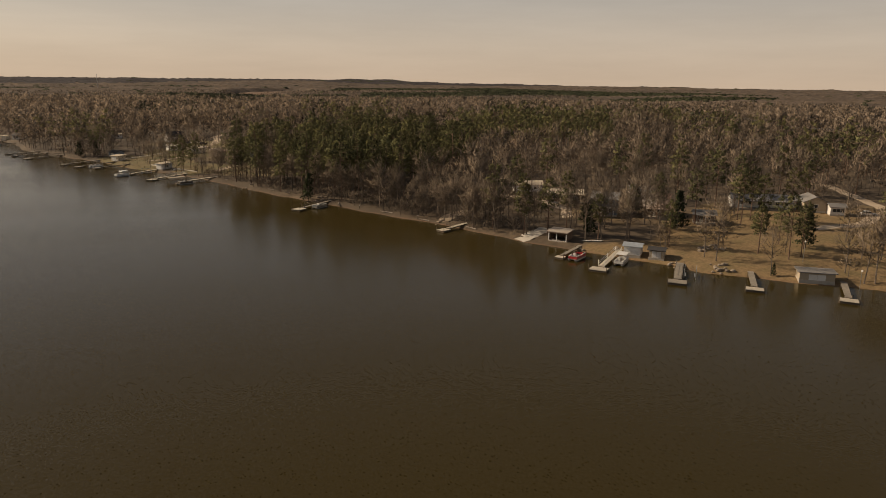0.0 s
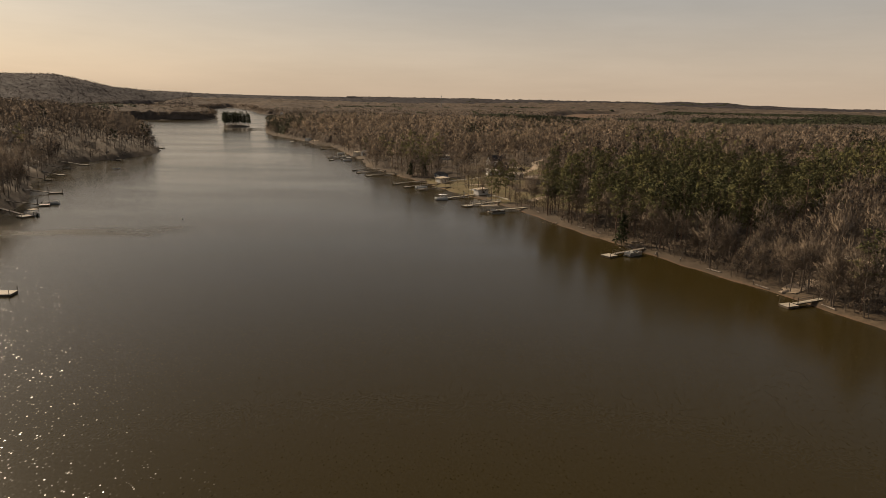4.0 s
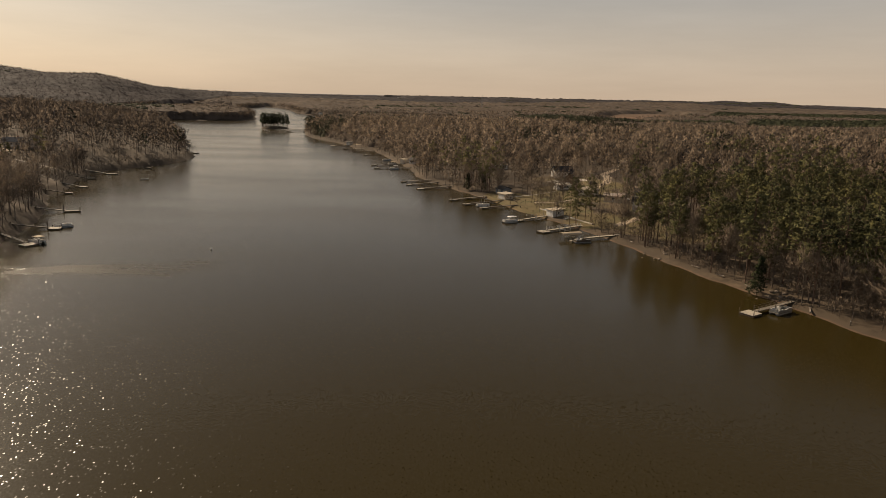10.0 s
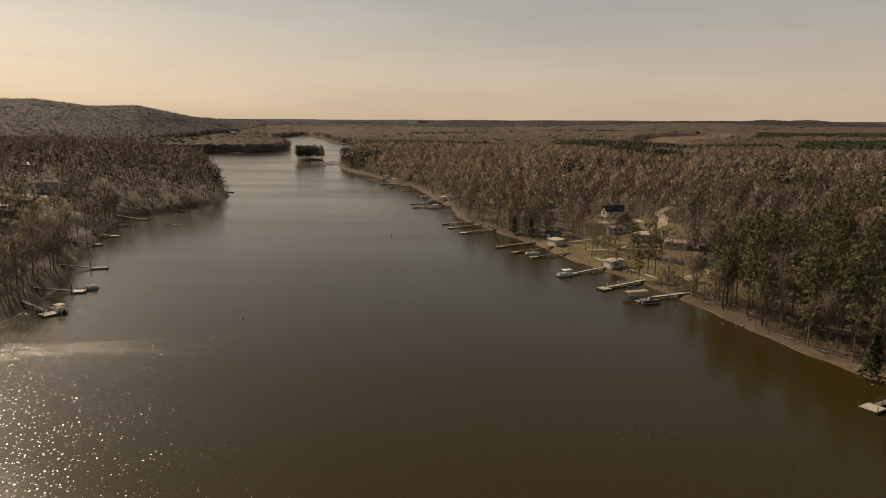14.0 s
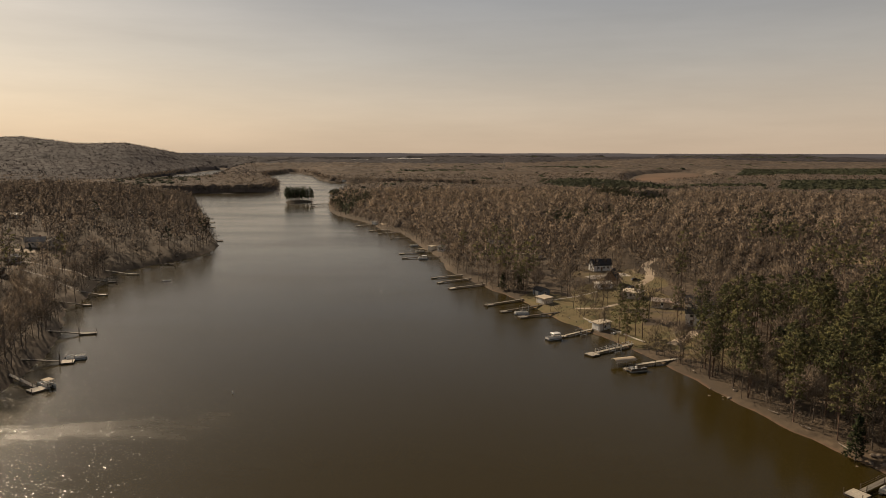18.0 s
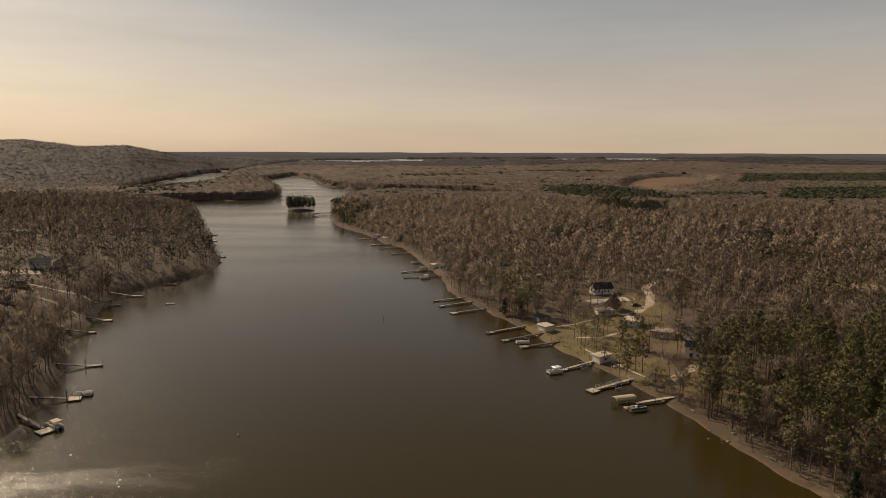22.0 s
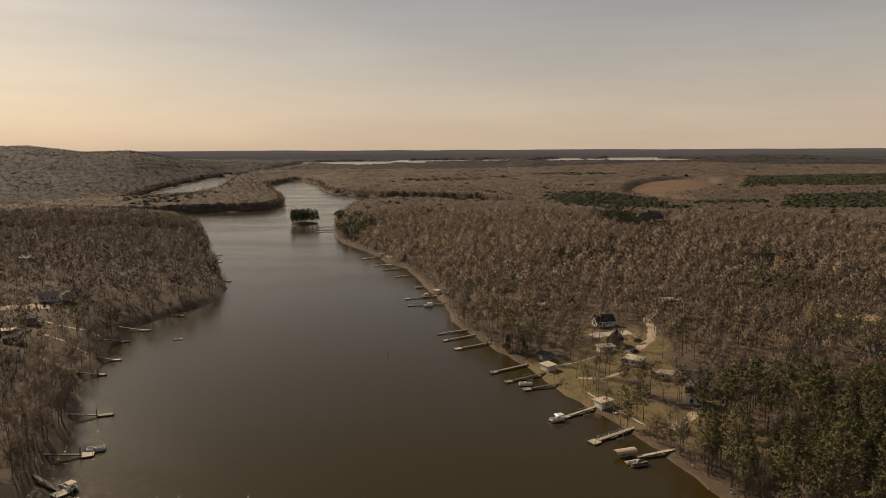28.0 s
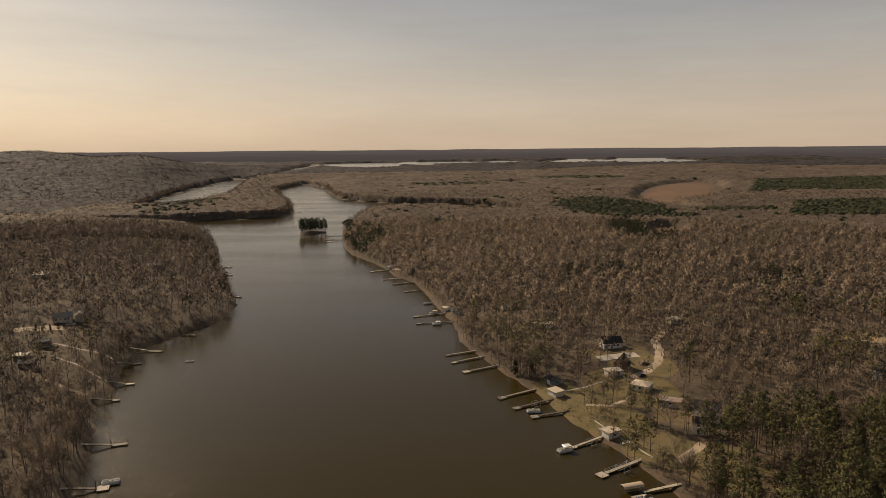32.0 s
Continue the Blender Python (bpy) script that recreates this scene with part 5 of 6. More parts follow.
def bare_tree(seed, tall=16.0, limbs=9, twigs=145, wide=0.25, stem=0.13, twig_w=0.10, low=0.36, sketch=False, deep=0.34):
    """Wood and twigs of a leafless broadleaf tree: limbs that rise into a rounded crown with its twigs towards the outside."""
    rng = random.Random(seed)
    wv, wf, tv, tf, tn = [], [], [], [], []
    top = np.array([rng.uniform(-0.06, 0.06) * tall, rng.uniform(-0.06, 0.06) * tall, tall * 0.86])
    fork = top * 0.5 + np.array([rng.uniform(-0.3, 0.3), rng.uniform(-0.3, 0.3), 0])
    middle = np.array([top[0] * 0.8, top[1] * 0.8, tall * (1 - deep)])
    size = np.array([tall * wide, tall * wide, tall * deep])
    if sketch:
        tube(wv, wf, (0, 0, -0.5), top, stem * 1.2, 0.05, 3)
    else:
        tube(wv, wf, (0, 0, -0.5), fork, stem, stem * 0.72, 5)
        tube(wv, wf, fork, top, stem * 0.72, 0.04, 4)
    ends = [(fork, top, 0.5)]
    for i in range(limbs):
        u = (i + rng.random()) / limbs
        th, g = radians(118 - 104 * u), i * 2.4 + rng.uniform(-0.5, 0.5)
        reach = rng.uniform(0.72, 1.08)
        b = middle + size * np.array([math.sin(th) * math.cos(g), math.sin(th) * math.sin(g), math.cos(th)]) * reach
        s = min(0.92, max(low, (b[2] / tall - 0.08 - 0.22 * rng.random())))
        a = fork * s * 2 if s < 0.5 else fork + (top - fork) * (s * 2 - 1)
        mid = (a + b) / 2 + np.array([0, 0, -0.03 * tall])
        if not sketch:
            tube(wv, wf, a, mid, stem * 0.42, stem * 0.26, 3)
            tube(wv, wf, mid, b, stem * 0.26, 0.02, 3)
        ends.append((mid, b, 1.0))
    for i in range(twigs):
        a, b, k = ends[0] if rng.random() < 0.08 else ends[1 + rng.randrange(limbs)]
        q = rng.uniform(0.1, 1.1)
        p = a + (b - a) * q + np.array([rng.gauss(0, 0.05), rng.gauss(0, 0.05), rng.gauss(0.01, 0.04)]) * tall * (0.4 + 0.6 * q)
        round_out = unit((p - middle) / size)
        w = unit(unit(b - a) * 0.5 + round_out * 0.5 + np.array([rng.gauss(0, 0.5), rng.gauss(0, 0.5), rng.gauss(0.25, 0.4)])) * tall * rng.uniform(0.06, 0.13)
        sliver(rng, tv, tf, tn, p, w, twig_w * rng.uniform(0.6, 1.5), unit(round_out + 0.3 * unit(p - (a + b) / 2)))
    return np.array(wv), np.array(wf), np.array(tv), np.array(tf), np.array(tn)


def pine_tree(seed, tall=20.0, tufts=120, crown=0.55, wide=0.17, size=0.9, stem=0.2, taper=0.0):
    """A conifer: trunk, boughs and needle tufts. taper 1 gives a pointed cone, 0 a rounded top."""
    rng = random.Random(seed)
    wv, wf, tv, tf, tn = [], [], [], [], []
    lean = np.array([rng.uniform(-0.5, 0.5), rng.uniform(-0.5, 0.5), tall])
    tube(wv, wf, (0, 0, -0.5), lean * 0.55, stem * 1.15, stem * 0.75, 5)
    tube(wv, wf, lean * 0.55, lean * 0.97, stem * 0.75, stem * 0.15, 4)
    boughs = max(8, int(tufts ** 0.5 * 0.95))
    for i in range(boughs):
        u = (i + rng.random()) / boughs
        s = 1 - crown + crown * u
        shape = (1 - u) ** 0.8 + 0.08 if taper else 0.22 + 0.95 * math.sin(math.pi * min(1, 0.25 + 0.72 * u)) ** 0.7
        reach = tall * wide * shape * rng.uniform(0.6, 1.2)
        g = i * 2.4 + rng.uniform(-0.6, 0.6)
        a = lean * s
        b = a + np.array([math.cos(g) * reach, math.sin(g) * reach, tall * rng.uniform(-0.01, 0.05)])
        tube(wv, wf, a, b, 0.06, 0.02, 3)
        heart = a + (b - a) * 0.75 - np.array([0, 0, 0.5 * size])
        outward = unit(np.array([math.cos(g), math.sin(g), 0.2 + 1.3 * u ** 2]))
        for j in range(max(3, tufts // boughs)):
            q = rng.uniform(0.45, 1.05)
            p = a + (b - a) * q + np.array([rng.gauss(0, 0.13 * reach + 0.15), rng.gauss(0, 0.13 * reach + 0.15), rng.gauss(0.15, 0.35)])
            w = np.array([rng.gauss(math.cos(g) * 0.6, 0.6), rng.gauss(math.sin(g) * 0.6, 0.6), rng.gauss(0.45, 0.45)])
            w = w / np.linalg.norm(w) * size * rng.uniform(0.7, 1.5)
            sliver(rng, tv, tf, tn, p, w, size * rng.uniform(0.28, 0.6), unit(unit(p - heart) + 0.7 * outward))
    return np.array(wv), np.array(wf), np.array(tv), np.array(tf), np.array(tn)


def carry(me, soft, tone):
    """Give a mesh its crowns' roundness and its trees' tones, corner by corner."""
    me.attributes.new("soft", "FLOAT_VECTOR", "POINT").data.foreach_set("vector", np.asarray(soft, np.float32).ravel())
    me.attributes.new("tone", "FLOAT", "POINT").data.foreach_set("value", np.asarray(tone, np.float32).ravel())
    return me


def joined(name, protos, spots, mats, label, category="woods"):
    """One mesh of many trees: spots are rows of x, y, z, turn, scale, kind."""
    vs, fs, ms, ns, ts, base = [], [], [], [], [], 0
    for k, (wv, wf, tv, tf, tn) in enumerate(protos):
        at = spots[spots[:, 5] == k]
        if not len(at):
            continue
        v, f = np.concatenate([wv, tv]), np.concatenate([wf, tf + len(wv)])
        o = np.concatenate([np.zeros((len(wv), 3)), tn])
        mi = np.r_[np.zeros(len(wf), int), np.ones(len(tf), int)]
        c, s = np.cos(at[:, 3])[:, None], np.sin(at[:, 3])[:, None]
        x = (v[None, :, 0] * c - v[None, :, 1] * s) * at[:, 4:5] + at[:, 0:1]
        y = (v[None, :, 0] * s + v[None, :, 1] * c) * at[:, 4:5] + at[:, 1:2]
        z = v[None, :, 2] * at[:, 4:5] + at[:, 2:3]
        vs.append(np.stack([x, y, z], -1).reshape(-1, 3))
        ns.append(np.stack([o[None, :, 0] * c - o[None, :, 1] * s, o[None, :, 0] * s + o[None, :, 1] * c, o[None, :, 2] + 0 * c], -1).reshape(-1, 3))
        ts.append(np.repeat(rng.random(len(at)), len(v)))
        fs.append((f[None] + (base + np.arange(len(at)) * len(v))[:, None, None]).reshape(-1, 3))
        ms.append(np.tile(mi, len(at)))
        base += len(at) * len(v)
    me = carry(mesh_of(name, np.concatenate(vs), np.concatenate(fs), mats, np.concatenate(ms)), np.concatenate(ns), np.concatenate(ts))
    return tagged(new(name, me), label, category, kind="stuff")


def grown(name, proto, mats, m, label, category, group):
    """A single tree: an empty with trunk and crown."""
    wv, wf, tv, tf, tn = proto
    ob = thing(name, m, label, category, group)
    t = new("trunk", mesh_of("trunk", wv, wf, [mats[0]]))
    c = new("crown", carry(mesh_of("crown", tv, tf, [mats[1]]), tn, np.full(len(tv), 0.5)))
    t.parent = c.parent = ob
    return ob


rng = np.random.default_rng(4)


def scatter(x0, x1, y0, y1, step, keep):
    """Jittered points on a grid, of which keep(x, y) says how likely each one stays."""
    xs, ys = np.meshgrid(np.arange(x0, x1, step), np.arange(y0, y1, step))
    px = xs.ravel() + rng.uniform(-0.48, 0.48, xs.size) * step
    py = ys.ravel() + rng.uniform(-0.48, 0.48, xs.size) * step
    ok = rng.random(px.size) < keep(px, py)
    return px[ok], py[ok]


def in_view(px, py):
    az = np.degrees(np.arctan2(px - 5, py + 100))
    return (az > -40) & (az < 68)


GROVE = [(78, 162), (80, 215), (88, 240), (100, 252), (126, 258), (150, 250), (182, 262), (196, 235), (192, 190), (172, 158), (140, 134), (120, 126), (104, 130), (98, 132), (88, 148)]
# evergreen stands: x, y, half sizes, share of evergreens
STANDS = [(28, 355, 26, 40, 0.45), (72, 250, 12, 12, 0.35), (130, 72, 22, 20, 0.12), (190, 306, 22, 22, 0.5), (208, 420, 26, 34, 0.5), (115, 560, 34, 30, 0.5), (180, 640, 32, 34, 0.5), (250, 528, 34, 18, 0.75), (290, 66, 28, 20, 0.55),
          (322, 148, 30, 28, 0.35), (515, 590, 60, 50, 0.35), (-118, 850, 34, 110, 0.6), (-30, 978, 26, 16, 0.6), (268, 1220, 92, 230, 0.92), (228, 860, 36, 100, 0.97), (325, 1025, 34, 30, 0.9),
          (-520, 1300, 70, 160, 0.45), (-171, 502, 12, 16, 0.4), (43, 532, 14, 14, 0.4), (12, 454, 14, 14, 0.4), (300, 330, 200, 160, 0.03), (400, 2300, 160, 90, 0.6), (1300, 3900, 900, 150, 0.35),
          (1010, 735, 190, 60, 0.7), (0, 2000, 120, 90, 0.5), (-206, 980, 60, 60, 1.0), (200, 45, 60, 50, 0.14), (-215, 345, 30, 50, 0.12), (382, 402, 48, 26, 0.9), (395, 265, 46, 75, 0.55), (480, 318, 40, 30, 0.6),
          (1265, 1005, 280, 90, 0.8), (1500, 1850, 260, 330, 0.6), (36, 445, 20, 26, 0.5), (240, 378, 16, 14, 0.5), (191, 330, 16, 18, 0.7), (166, 100, 22, 16, 0.2)]
# planted pine blocks with straight edges
BLOCKS = [[(642, 1518), (930, 2160), (1700, 2360), (1560, 1560)], [(496, 1030), (616, 1262), (1300, 1400), (1240, 1000)], [(395, 1110), (405, 1150), (530, 1160), (520, 1118)], [(196, 236), (287, 302), (326, 240), (256, 160), (192, 190)]]


def inside(px, py, poly):
    return signed(px, py, poly)


def evergreen(px, py):
    e = np.where((px < -250) & (py > 900), 0.002, 0.012)
    for x, y, a, b, share in STANDS:
        e = np.maximum(e, share * (1 - ease(np.hypot((px - x) / a, (py - y) / b), 0.75, 1.15)))
    for block in BLOCKS:
        e = np.maximum(e, 0.97 * (inside(px, py, block) < 0))
    return e


def rows_of(px, py, kinds, lo, hi):
    n = len(px)
    return np.stack([px, py, height(px, py), rng.uniform(0, 6.28, n), rng.uniform(lo, hi, n), rng.integers(0, kinds, n)], 1)


def near_path(px, py):
    """Metres from the middle of the flight."""
    return np.hypot(px - 5, np.maximum(0, np.maximum(-60 - py, py)))


# the woods within some 450 m, tree by tree
px, py = scatter(-520, 560, -110, 560, 7.3, lambda x, y: in_view(x, y) * (near_path(x, y) < 470) * (shore(x, y) > np.where((x > 0) & (y < 340), 2.2, np.where((x < 0) & (y > 440), 4.5, 1.5))) * opened(x, y)[0] * (inside(x, y, GROVE) > 3) * 0.93)
green = rng.random(len(px)) < evergreen(px, py)
d = shore(px, py)
front = ((px > 0) & (d < 24) & (py > -40) & (py < 345)) | ((px > 110) & (py < 112) & (d < 85)) | ((px < 0) & (d < 17) & (py > 170) & (py < 330))
mid = [bare_tree(s, tall=random.Random(s).uniform(13, 18), wide=random.Random(s).uniform(0.24, 0.31), twigs=190, twig_w=0.16) for s in range(10)]
beyond = near_path(px, py) > 335
# western trees take the twig colour darkened for their shaded side
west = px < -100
sel = ~green & ~front & ~beyond & ~west
joined("bare_woods", mid, rows_of(px[sel], py[sel], 10, 0.70, 1.18), [M["bark"], M["twig"]], "leafless grey-brown hardwood forest behind the shore")
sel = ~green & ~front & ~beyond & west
joined("slope_woods", mid, rows_of(px[sel], py[sel], 10, 0.70, 1.18), [M["bark"], M["shaded_twig"]], "leafless hardwood forest on the western slope, backlit shade in its colour")
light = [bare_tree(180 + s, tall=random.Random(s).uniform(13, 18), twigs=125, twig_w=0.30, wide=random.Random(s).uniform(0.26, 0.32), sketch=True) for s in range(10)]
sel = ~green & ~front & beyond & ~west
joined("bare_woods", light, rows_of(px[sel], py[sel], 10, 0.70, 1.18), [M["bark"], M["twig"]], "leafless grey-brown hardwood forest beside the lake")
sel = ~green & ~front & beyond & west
joined("slope_woods", light, rows_of(px[sel], py[sel], 10, 0.70, 1.18), [M["bark"], M["shaded_twig"]], "leafless hardwood forest above the western shore, backlit shade in its colour")
mid_pines = [pine_tree(s, tall=random.Random(s).uniform(17, 22), wide=0.15, size=1.0) for s in range(5)]
sel = green & ~front
joined("mixed_pines", mid_pines, rows_of(px[sel], py[sel], 5, 0.75, 1.1), [M["pine_bark"], M["needle"]], "dark green pines scattered in the bare woods")


def plant(name, protos, mats, px, py, lo, hi, label, category, group):
    firsts = {}
    for x, y in zip(px, py):
        k = int(rng.integers(0, len(protos)))
        s = float(rng.uniform(lo, hi))
        m = Matrix.LocRotScale((x, y, land(x, y)), Euler((0, 0, float(rng.uniform(0, 6.28)))), (s, s, s * float(rng.uniform(0.92, 1.1))))
        if k not in firsts:
            firsts[k] = grown(name, protos[k], mats, Matrix(), label, category, group)
            firsts[k].matrix_basis = m
            copied = firsts[k]
        else:
            scale_off = Matrix.Diagonal((*(1 / v for v in firsts[k].scale), 1))
            copied = copy_thing(firsts[k], m @ scale_off)
    return firsts


near_bare = [bare_tree(40 + s, tall=random.Random(s).uniform(11.5, 16.5), limbs=14, twigs=460, stem=0.19, twig_w=0.075, wide=0.28) for s in range(9)]
sel = ~green & front
plant("hardwood_tree", near_bare, [M["bark"], M["shore_twig"]], px[sel], py[sel], 0.75, 1.15, "leafless grey-brown hardwood tree near the lake bank", "tree", "shore hardwoods")
ex, ey = scatter(30, 150, 56, 372, 4.3, lambda x, y: (shore(x, y) > 2.3) * (shore(x, y) < 9.5) * np.maximum(opened(x, y)[0], 0.06) * 0.66)
plant("hardwood_tree", near_bare, [M["bark"], M["shore_twig"]], ex, ey, 0.6, 1.0, "leafless grey-brown hardwood tree at the edge of the bank", "tree", "shore hardwoods")
ex, ey = scatter(-205, -118, 175, 450, 4.6, lambda x, y: (shore(x, y) > 1.2) * (shore(x, y) < 8.0) * opened(x, y)[0] * 0.55)
joined("slope_woods", near_bare, rows_of(ex, ey, 9, 0.6, 1.0), [M["bark"], M["shaded_twig"]], "leafless brown hardwood trees along the steep bank")
near_pine = [pine_tree(60 + s, tall=random.Random(s).uniform(16, 21), tufts=620, size=0.62, wide=0.15, crown=0.6) for s in range(8)]
sel = green & front
plant("pine_tree", near_pine, [M["pine_bark"], M["needle"]], px[sel], py[sel], 0.7, 1.0, "tall green pine with a bare lower trunk near the bank", "tree", "shore pines")
px, py = scatter(76, 230, 85, 305, 5.7, lambda x, y: (inside(x, y, GROVE) < 0) * (shore(x, y) > 2.8) * opened(x, y)[0])
lit = rng.random(len(px)) < np.where(shore(px, py) < 13, 0.32, np.where((px < 116) & (py > 200), 0.4, 0.14))
joined("bare_woods", near_bare, rows_of(px[lit], py[lit], 9, 0.8, 1.15), [M["bark"], M["shore_twig"]], "leafless hardwood trees among lakeside pines")
px, py = px[~lit], py[~lit]
close = px < np.sort(px)[min(len(px) - 1, 230)]
plant("pine_tree", near_pine, [M["pine_bark"], M["needle"]], px[close], py[close], 0.68, 1.18, "tall green pine in a dense lakeside grove", "tree", "shore pines")
joined("pine_grove", [pine_tree(80 + s, tall=random.Random(s).uniform(16, 21), tufts=300, size=0.75, wide=0.15, crown=0.6) for s in range(5)], rows_of(px[~close], py[~close], 5, 0.75, 1.08), [M["pine_bark"], M["needle"]], "dense stand of tall green pines")

cedar = [pine_tree(90 + s, tall=9.5, tufts=900, crown=0.93, wide=0.22, size=0.5, stem=0.16, taper=1) for s in range(3)]
CEDARS = ((165.5, 40, 1.15), (141.4, 50, 1.0), (179, 9, 1.05), (94, 151.5, 1.05), (153.4, 0.3, 0.3), (150, 62, 0.8), (171, 61, 0.9), (-243, 396, 0.4), (-246, 393, 0.35), (-240, 399, 0.45), (-249, 391, 0.4), (-236, 401, 0.38), (30, 345, 0.9), (38, 340, 0.8))
for k, (x, y, s) in enumerate(CEDARS):
    grown("cedar_tree", cedar[k % 3], [M["bark"], M["cedar"]], pose(x, y, land(x, y), 0, 0, 50 * k) @ Matrix.Diagonal((s, s, s, 1)), "dense dark green cedar with foliage to the ground", "tree", "cedars")
for k, (x, y, s) in enumerate(((176.5, 15, 0.62), (166, 13.5, 0.72), (171, 5, 0.6), (190, 30, 0.85), (193, 36, 0.9), (186, 34, 0.8), (200, 28, 0.8), (170, 52, 0.8), (64.5, 250, 0.75), (72, 255, 0.72), (68, 252, 0.7), (66, 246, 0.62), (96, 251, 0.8), (92, 268, 0.75), (115, 335, 0.75), (175.6, 42, 0.9), (190, 38.3, 0.95), (164.3, 12.4, 0.7), (166.5, 5.3, 0.75), (177.7, 8.7, 0.7), (201.4, 55.5, 1.0), (190.6, 62.4, 1.0), (167.7, 103, 1.0), (147, 94, 0.95), (251, 54, 0.95), (235, 55, 1.0), (124.2, 73.9, 0.9), (127, 62, 0.85), (133.6, 59.3, 0.9), (74, 283, 0.7), (79, 275, 0.75))):
    grown("pine_tree", near_pine[k % 8], [M["pine_bark"], M["needle"]], pose(x, y, land(x, y), 0, 0, 70 * k) @ Matrix.Diagonal((s, s, s, 1)), "green pine standing on the open lawn", "tree", "lawn pines")
for k, (x, y, s) in enumerate(((153.2, 0.8, 0.75), (148, 30, 0.6), (160, 20, 0.55), (172, 10, 0.7), (168, -8, 0.9), (175, -14, 1.0), (182, -4, 0.8), (158, 40, 0.85), (150, 44, 1.0), (163, 50, 1.05), (196, 44, 1.1), (206, 54, 1.1), (186, 55, 1.1), (128, 62, 1.0), (145, 60, 1.0),
                               (57, 300, 0.8), (62, 306, 0.85), (66, 302, 0.8), (70, 312, 0.8), (75, 318, 0.9), (72, 300, 0.7), (80, 308, 0.95), (60, 290, 0.6), (74, 284, 0.7), (-172, 318, 0.9), (-186, 345, 0.9), (144.6, 39.4, 1.0), (155, 59.5, 1.1), (131.5, 63.5, 1.0), (123, 70.7, 0.9), (121, 79.6, 1.0), (119.7, 90, 1.0), (165.3, -14, 0.9), (167.3, -15.4, 1.0), (170, -21, 1.1), (174, -20, 1.0), (178, -16, 1.1), (182, -24, 1.1), (186, -12, 1.1), (193, 6.6, 0.9), (185, -7, 1.0), (175, 31, 0.6), (146, 68.8, 1.0), (190, -18, 1.1), (196, -8, 1.0), (180, -30, 1.1))):
    grown("hardwood_tree", near_bare[k % 9], [M["bark"], M["shore_twig"]], pose(x, y, land(x, y), 0, 0, 70 * k) @ Matrix.Diagonal((s, s, s, 1)), "leafless hardwood tree standing on the open lawn", "tree", "lawn hardwoods")

shrub = [bare_tree(120 + s, tall=3.6, limbs=10, twigs=240, wide=0.55, stem=0.06, twig_w=0.045, low=0.08) for s in range(4)]
sx, sy = scatter(100, 135, 68, 135, 3.6, lambda x, y: (shore(x, y) > 1.2) * (shore(x, y) < 16) * 0.75)
ex = [(148.1, 28.2), (152, 31), (160.4, 19.5), (158, 21), (164, -11), (170, -18), (60, 283), (64, 279), (68, 288), (63, 286), (76, 246), (79, 240), (84, 262)]
wx, wy = scatter(20, 140, 64, 380, 3.5, lambda x, y: (shore(x, y) > 1.5) * (shore(x, y) < 4.2) * np.maximum(opened(x, y)[0], 0.1) * 0.85)
lx, ly = scatter(-205, -118, 175, 450, 4.6, lambda x, y: (shore(x, y) > 0.8) * (shore(x, y) < 4.0) * 0.6)
sx, sy = np.r_[sx, wx, lx], np.r_[sy, wy, ly]
plant("bare_shrub", shrub, [M["bark"], M["shore_twig"]], np.r_[sx, [e[0] for e in ex]], np.r_[sy, [e[1] for e in ex]], 0.8, 1.7, "tangled leafless brown shrub on the bank", "shrub", "bank shrubs")

brush = [bare_tree(130 + s, tall=3.2, limbs=6, twigs=70, wide=0.5, stem=0.05, twig_w=0.10, low=0.08, sketch=True) for s in range(4)]
px, py = scatter(40, 150, 64, 345, 3.3, lambda x, y: (shore(x, y) > 2.8) * (shore(x, y) < 15) * opened(x, y)[0] * 0.7)
joined("undergrowth", brush, rows_of(px, py, 4, 0.6, 1.4), [M["bark"], M["twig"]], "low leafless brown undergrowth below the bank trees")

# the island
px, py = scatter(-240, -170, 940, 1020, 5.6, lambda x, y: (signed(x, y, ISLAND) < -1.0) * 0.9)
spots = rows_of(px, py, 6, 0.66, 1.16)
joined("island_pines", [pine_tree(140 + s, tall=17.5, tufts=320, crown=0.74, wide=0.18, size=1.0, stem=0.28) for s in range(6)], spots, [M["pine_bark"], M["cedar"]], "dark pines with bare stems crowding a small island")
px, py = scatter(-240, -170, 940, 1020, 5.0, lambda x, y: (signed(x, y, ISLAND) < -0.2) * 0.5)
joined("undergrowth", brush, rows_of(px, py, 4, 0.8, 1.4), [M["bark"], M["twig"]], "low leafless growth along the edge of the island")

# the woods from 450 to 1000 m: lighter trees
light = [bare_tree(200 + s, tall=random.Random(s).uniform(12.5, 17), limbs=8, twigs=85, twig_w=0.52, wide=random.Random(s).uniform(0.28, 0.34), sketch=True) for s in range(10)]
light_pine = [pine_tree(220 + s, tall=random.Random(s).uniform(13, 18), tufts=72, size=1.3, wide=0.18, crown=0.65) for s in range(5)]
px, py = scatter(-760, 960, -50, 1000, 8.6, lambda x, y: in_view(x, y) * (near_path(x, y) >= 470) * (np.hypot(x, y) < 1000) * (shore(x, y) > 4.0) * opened(x, y)[0] * (signed(x, y, ISLAND) > 5))
green = rng.random(len(px)) < evergreen(px, py)
west = px < np.interp(py, MID_Y, MID_X)
joined("bare_woods", light, rows_of(px[~green & ~west], py[~green & ~west], 10, 0.70, 1.18), [M["bark"], M["light_twig"]], "leafless brown hardwood forest beyond the houses")
joined("slope_woods", light, rows_of(px[~green & west], py[~green & west], 10, 0.70, 1.18), [M["bark"], M["shaded_twig"]], "leafless hardwood forest behind the western shore, backlit shade in its colour")
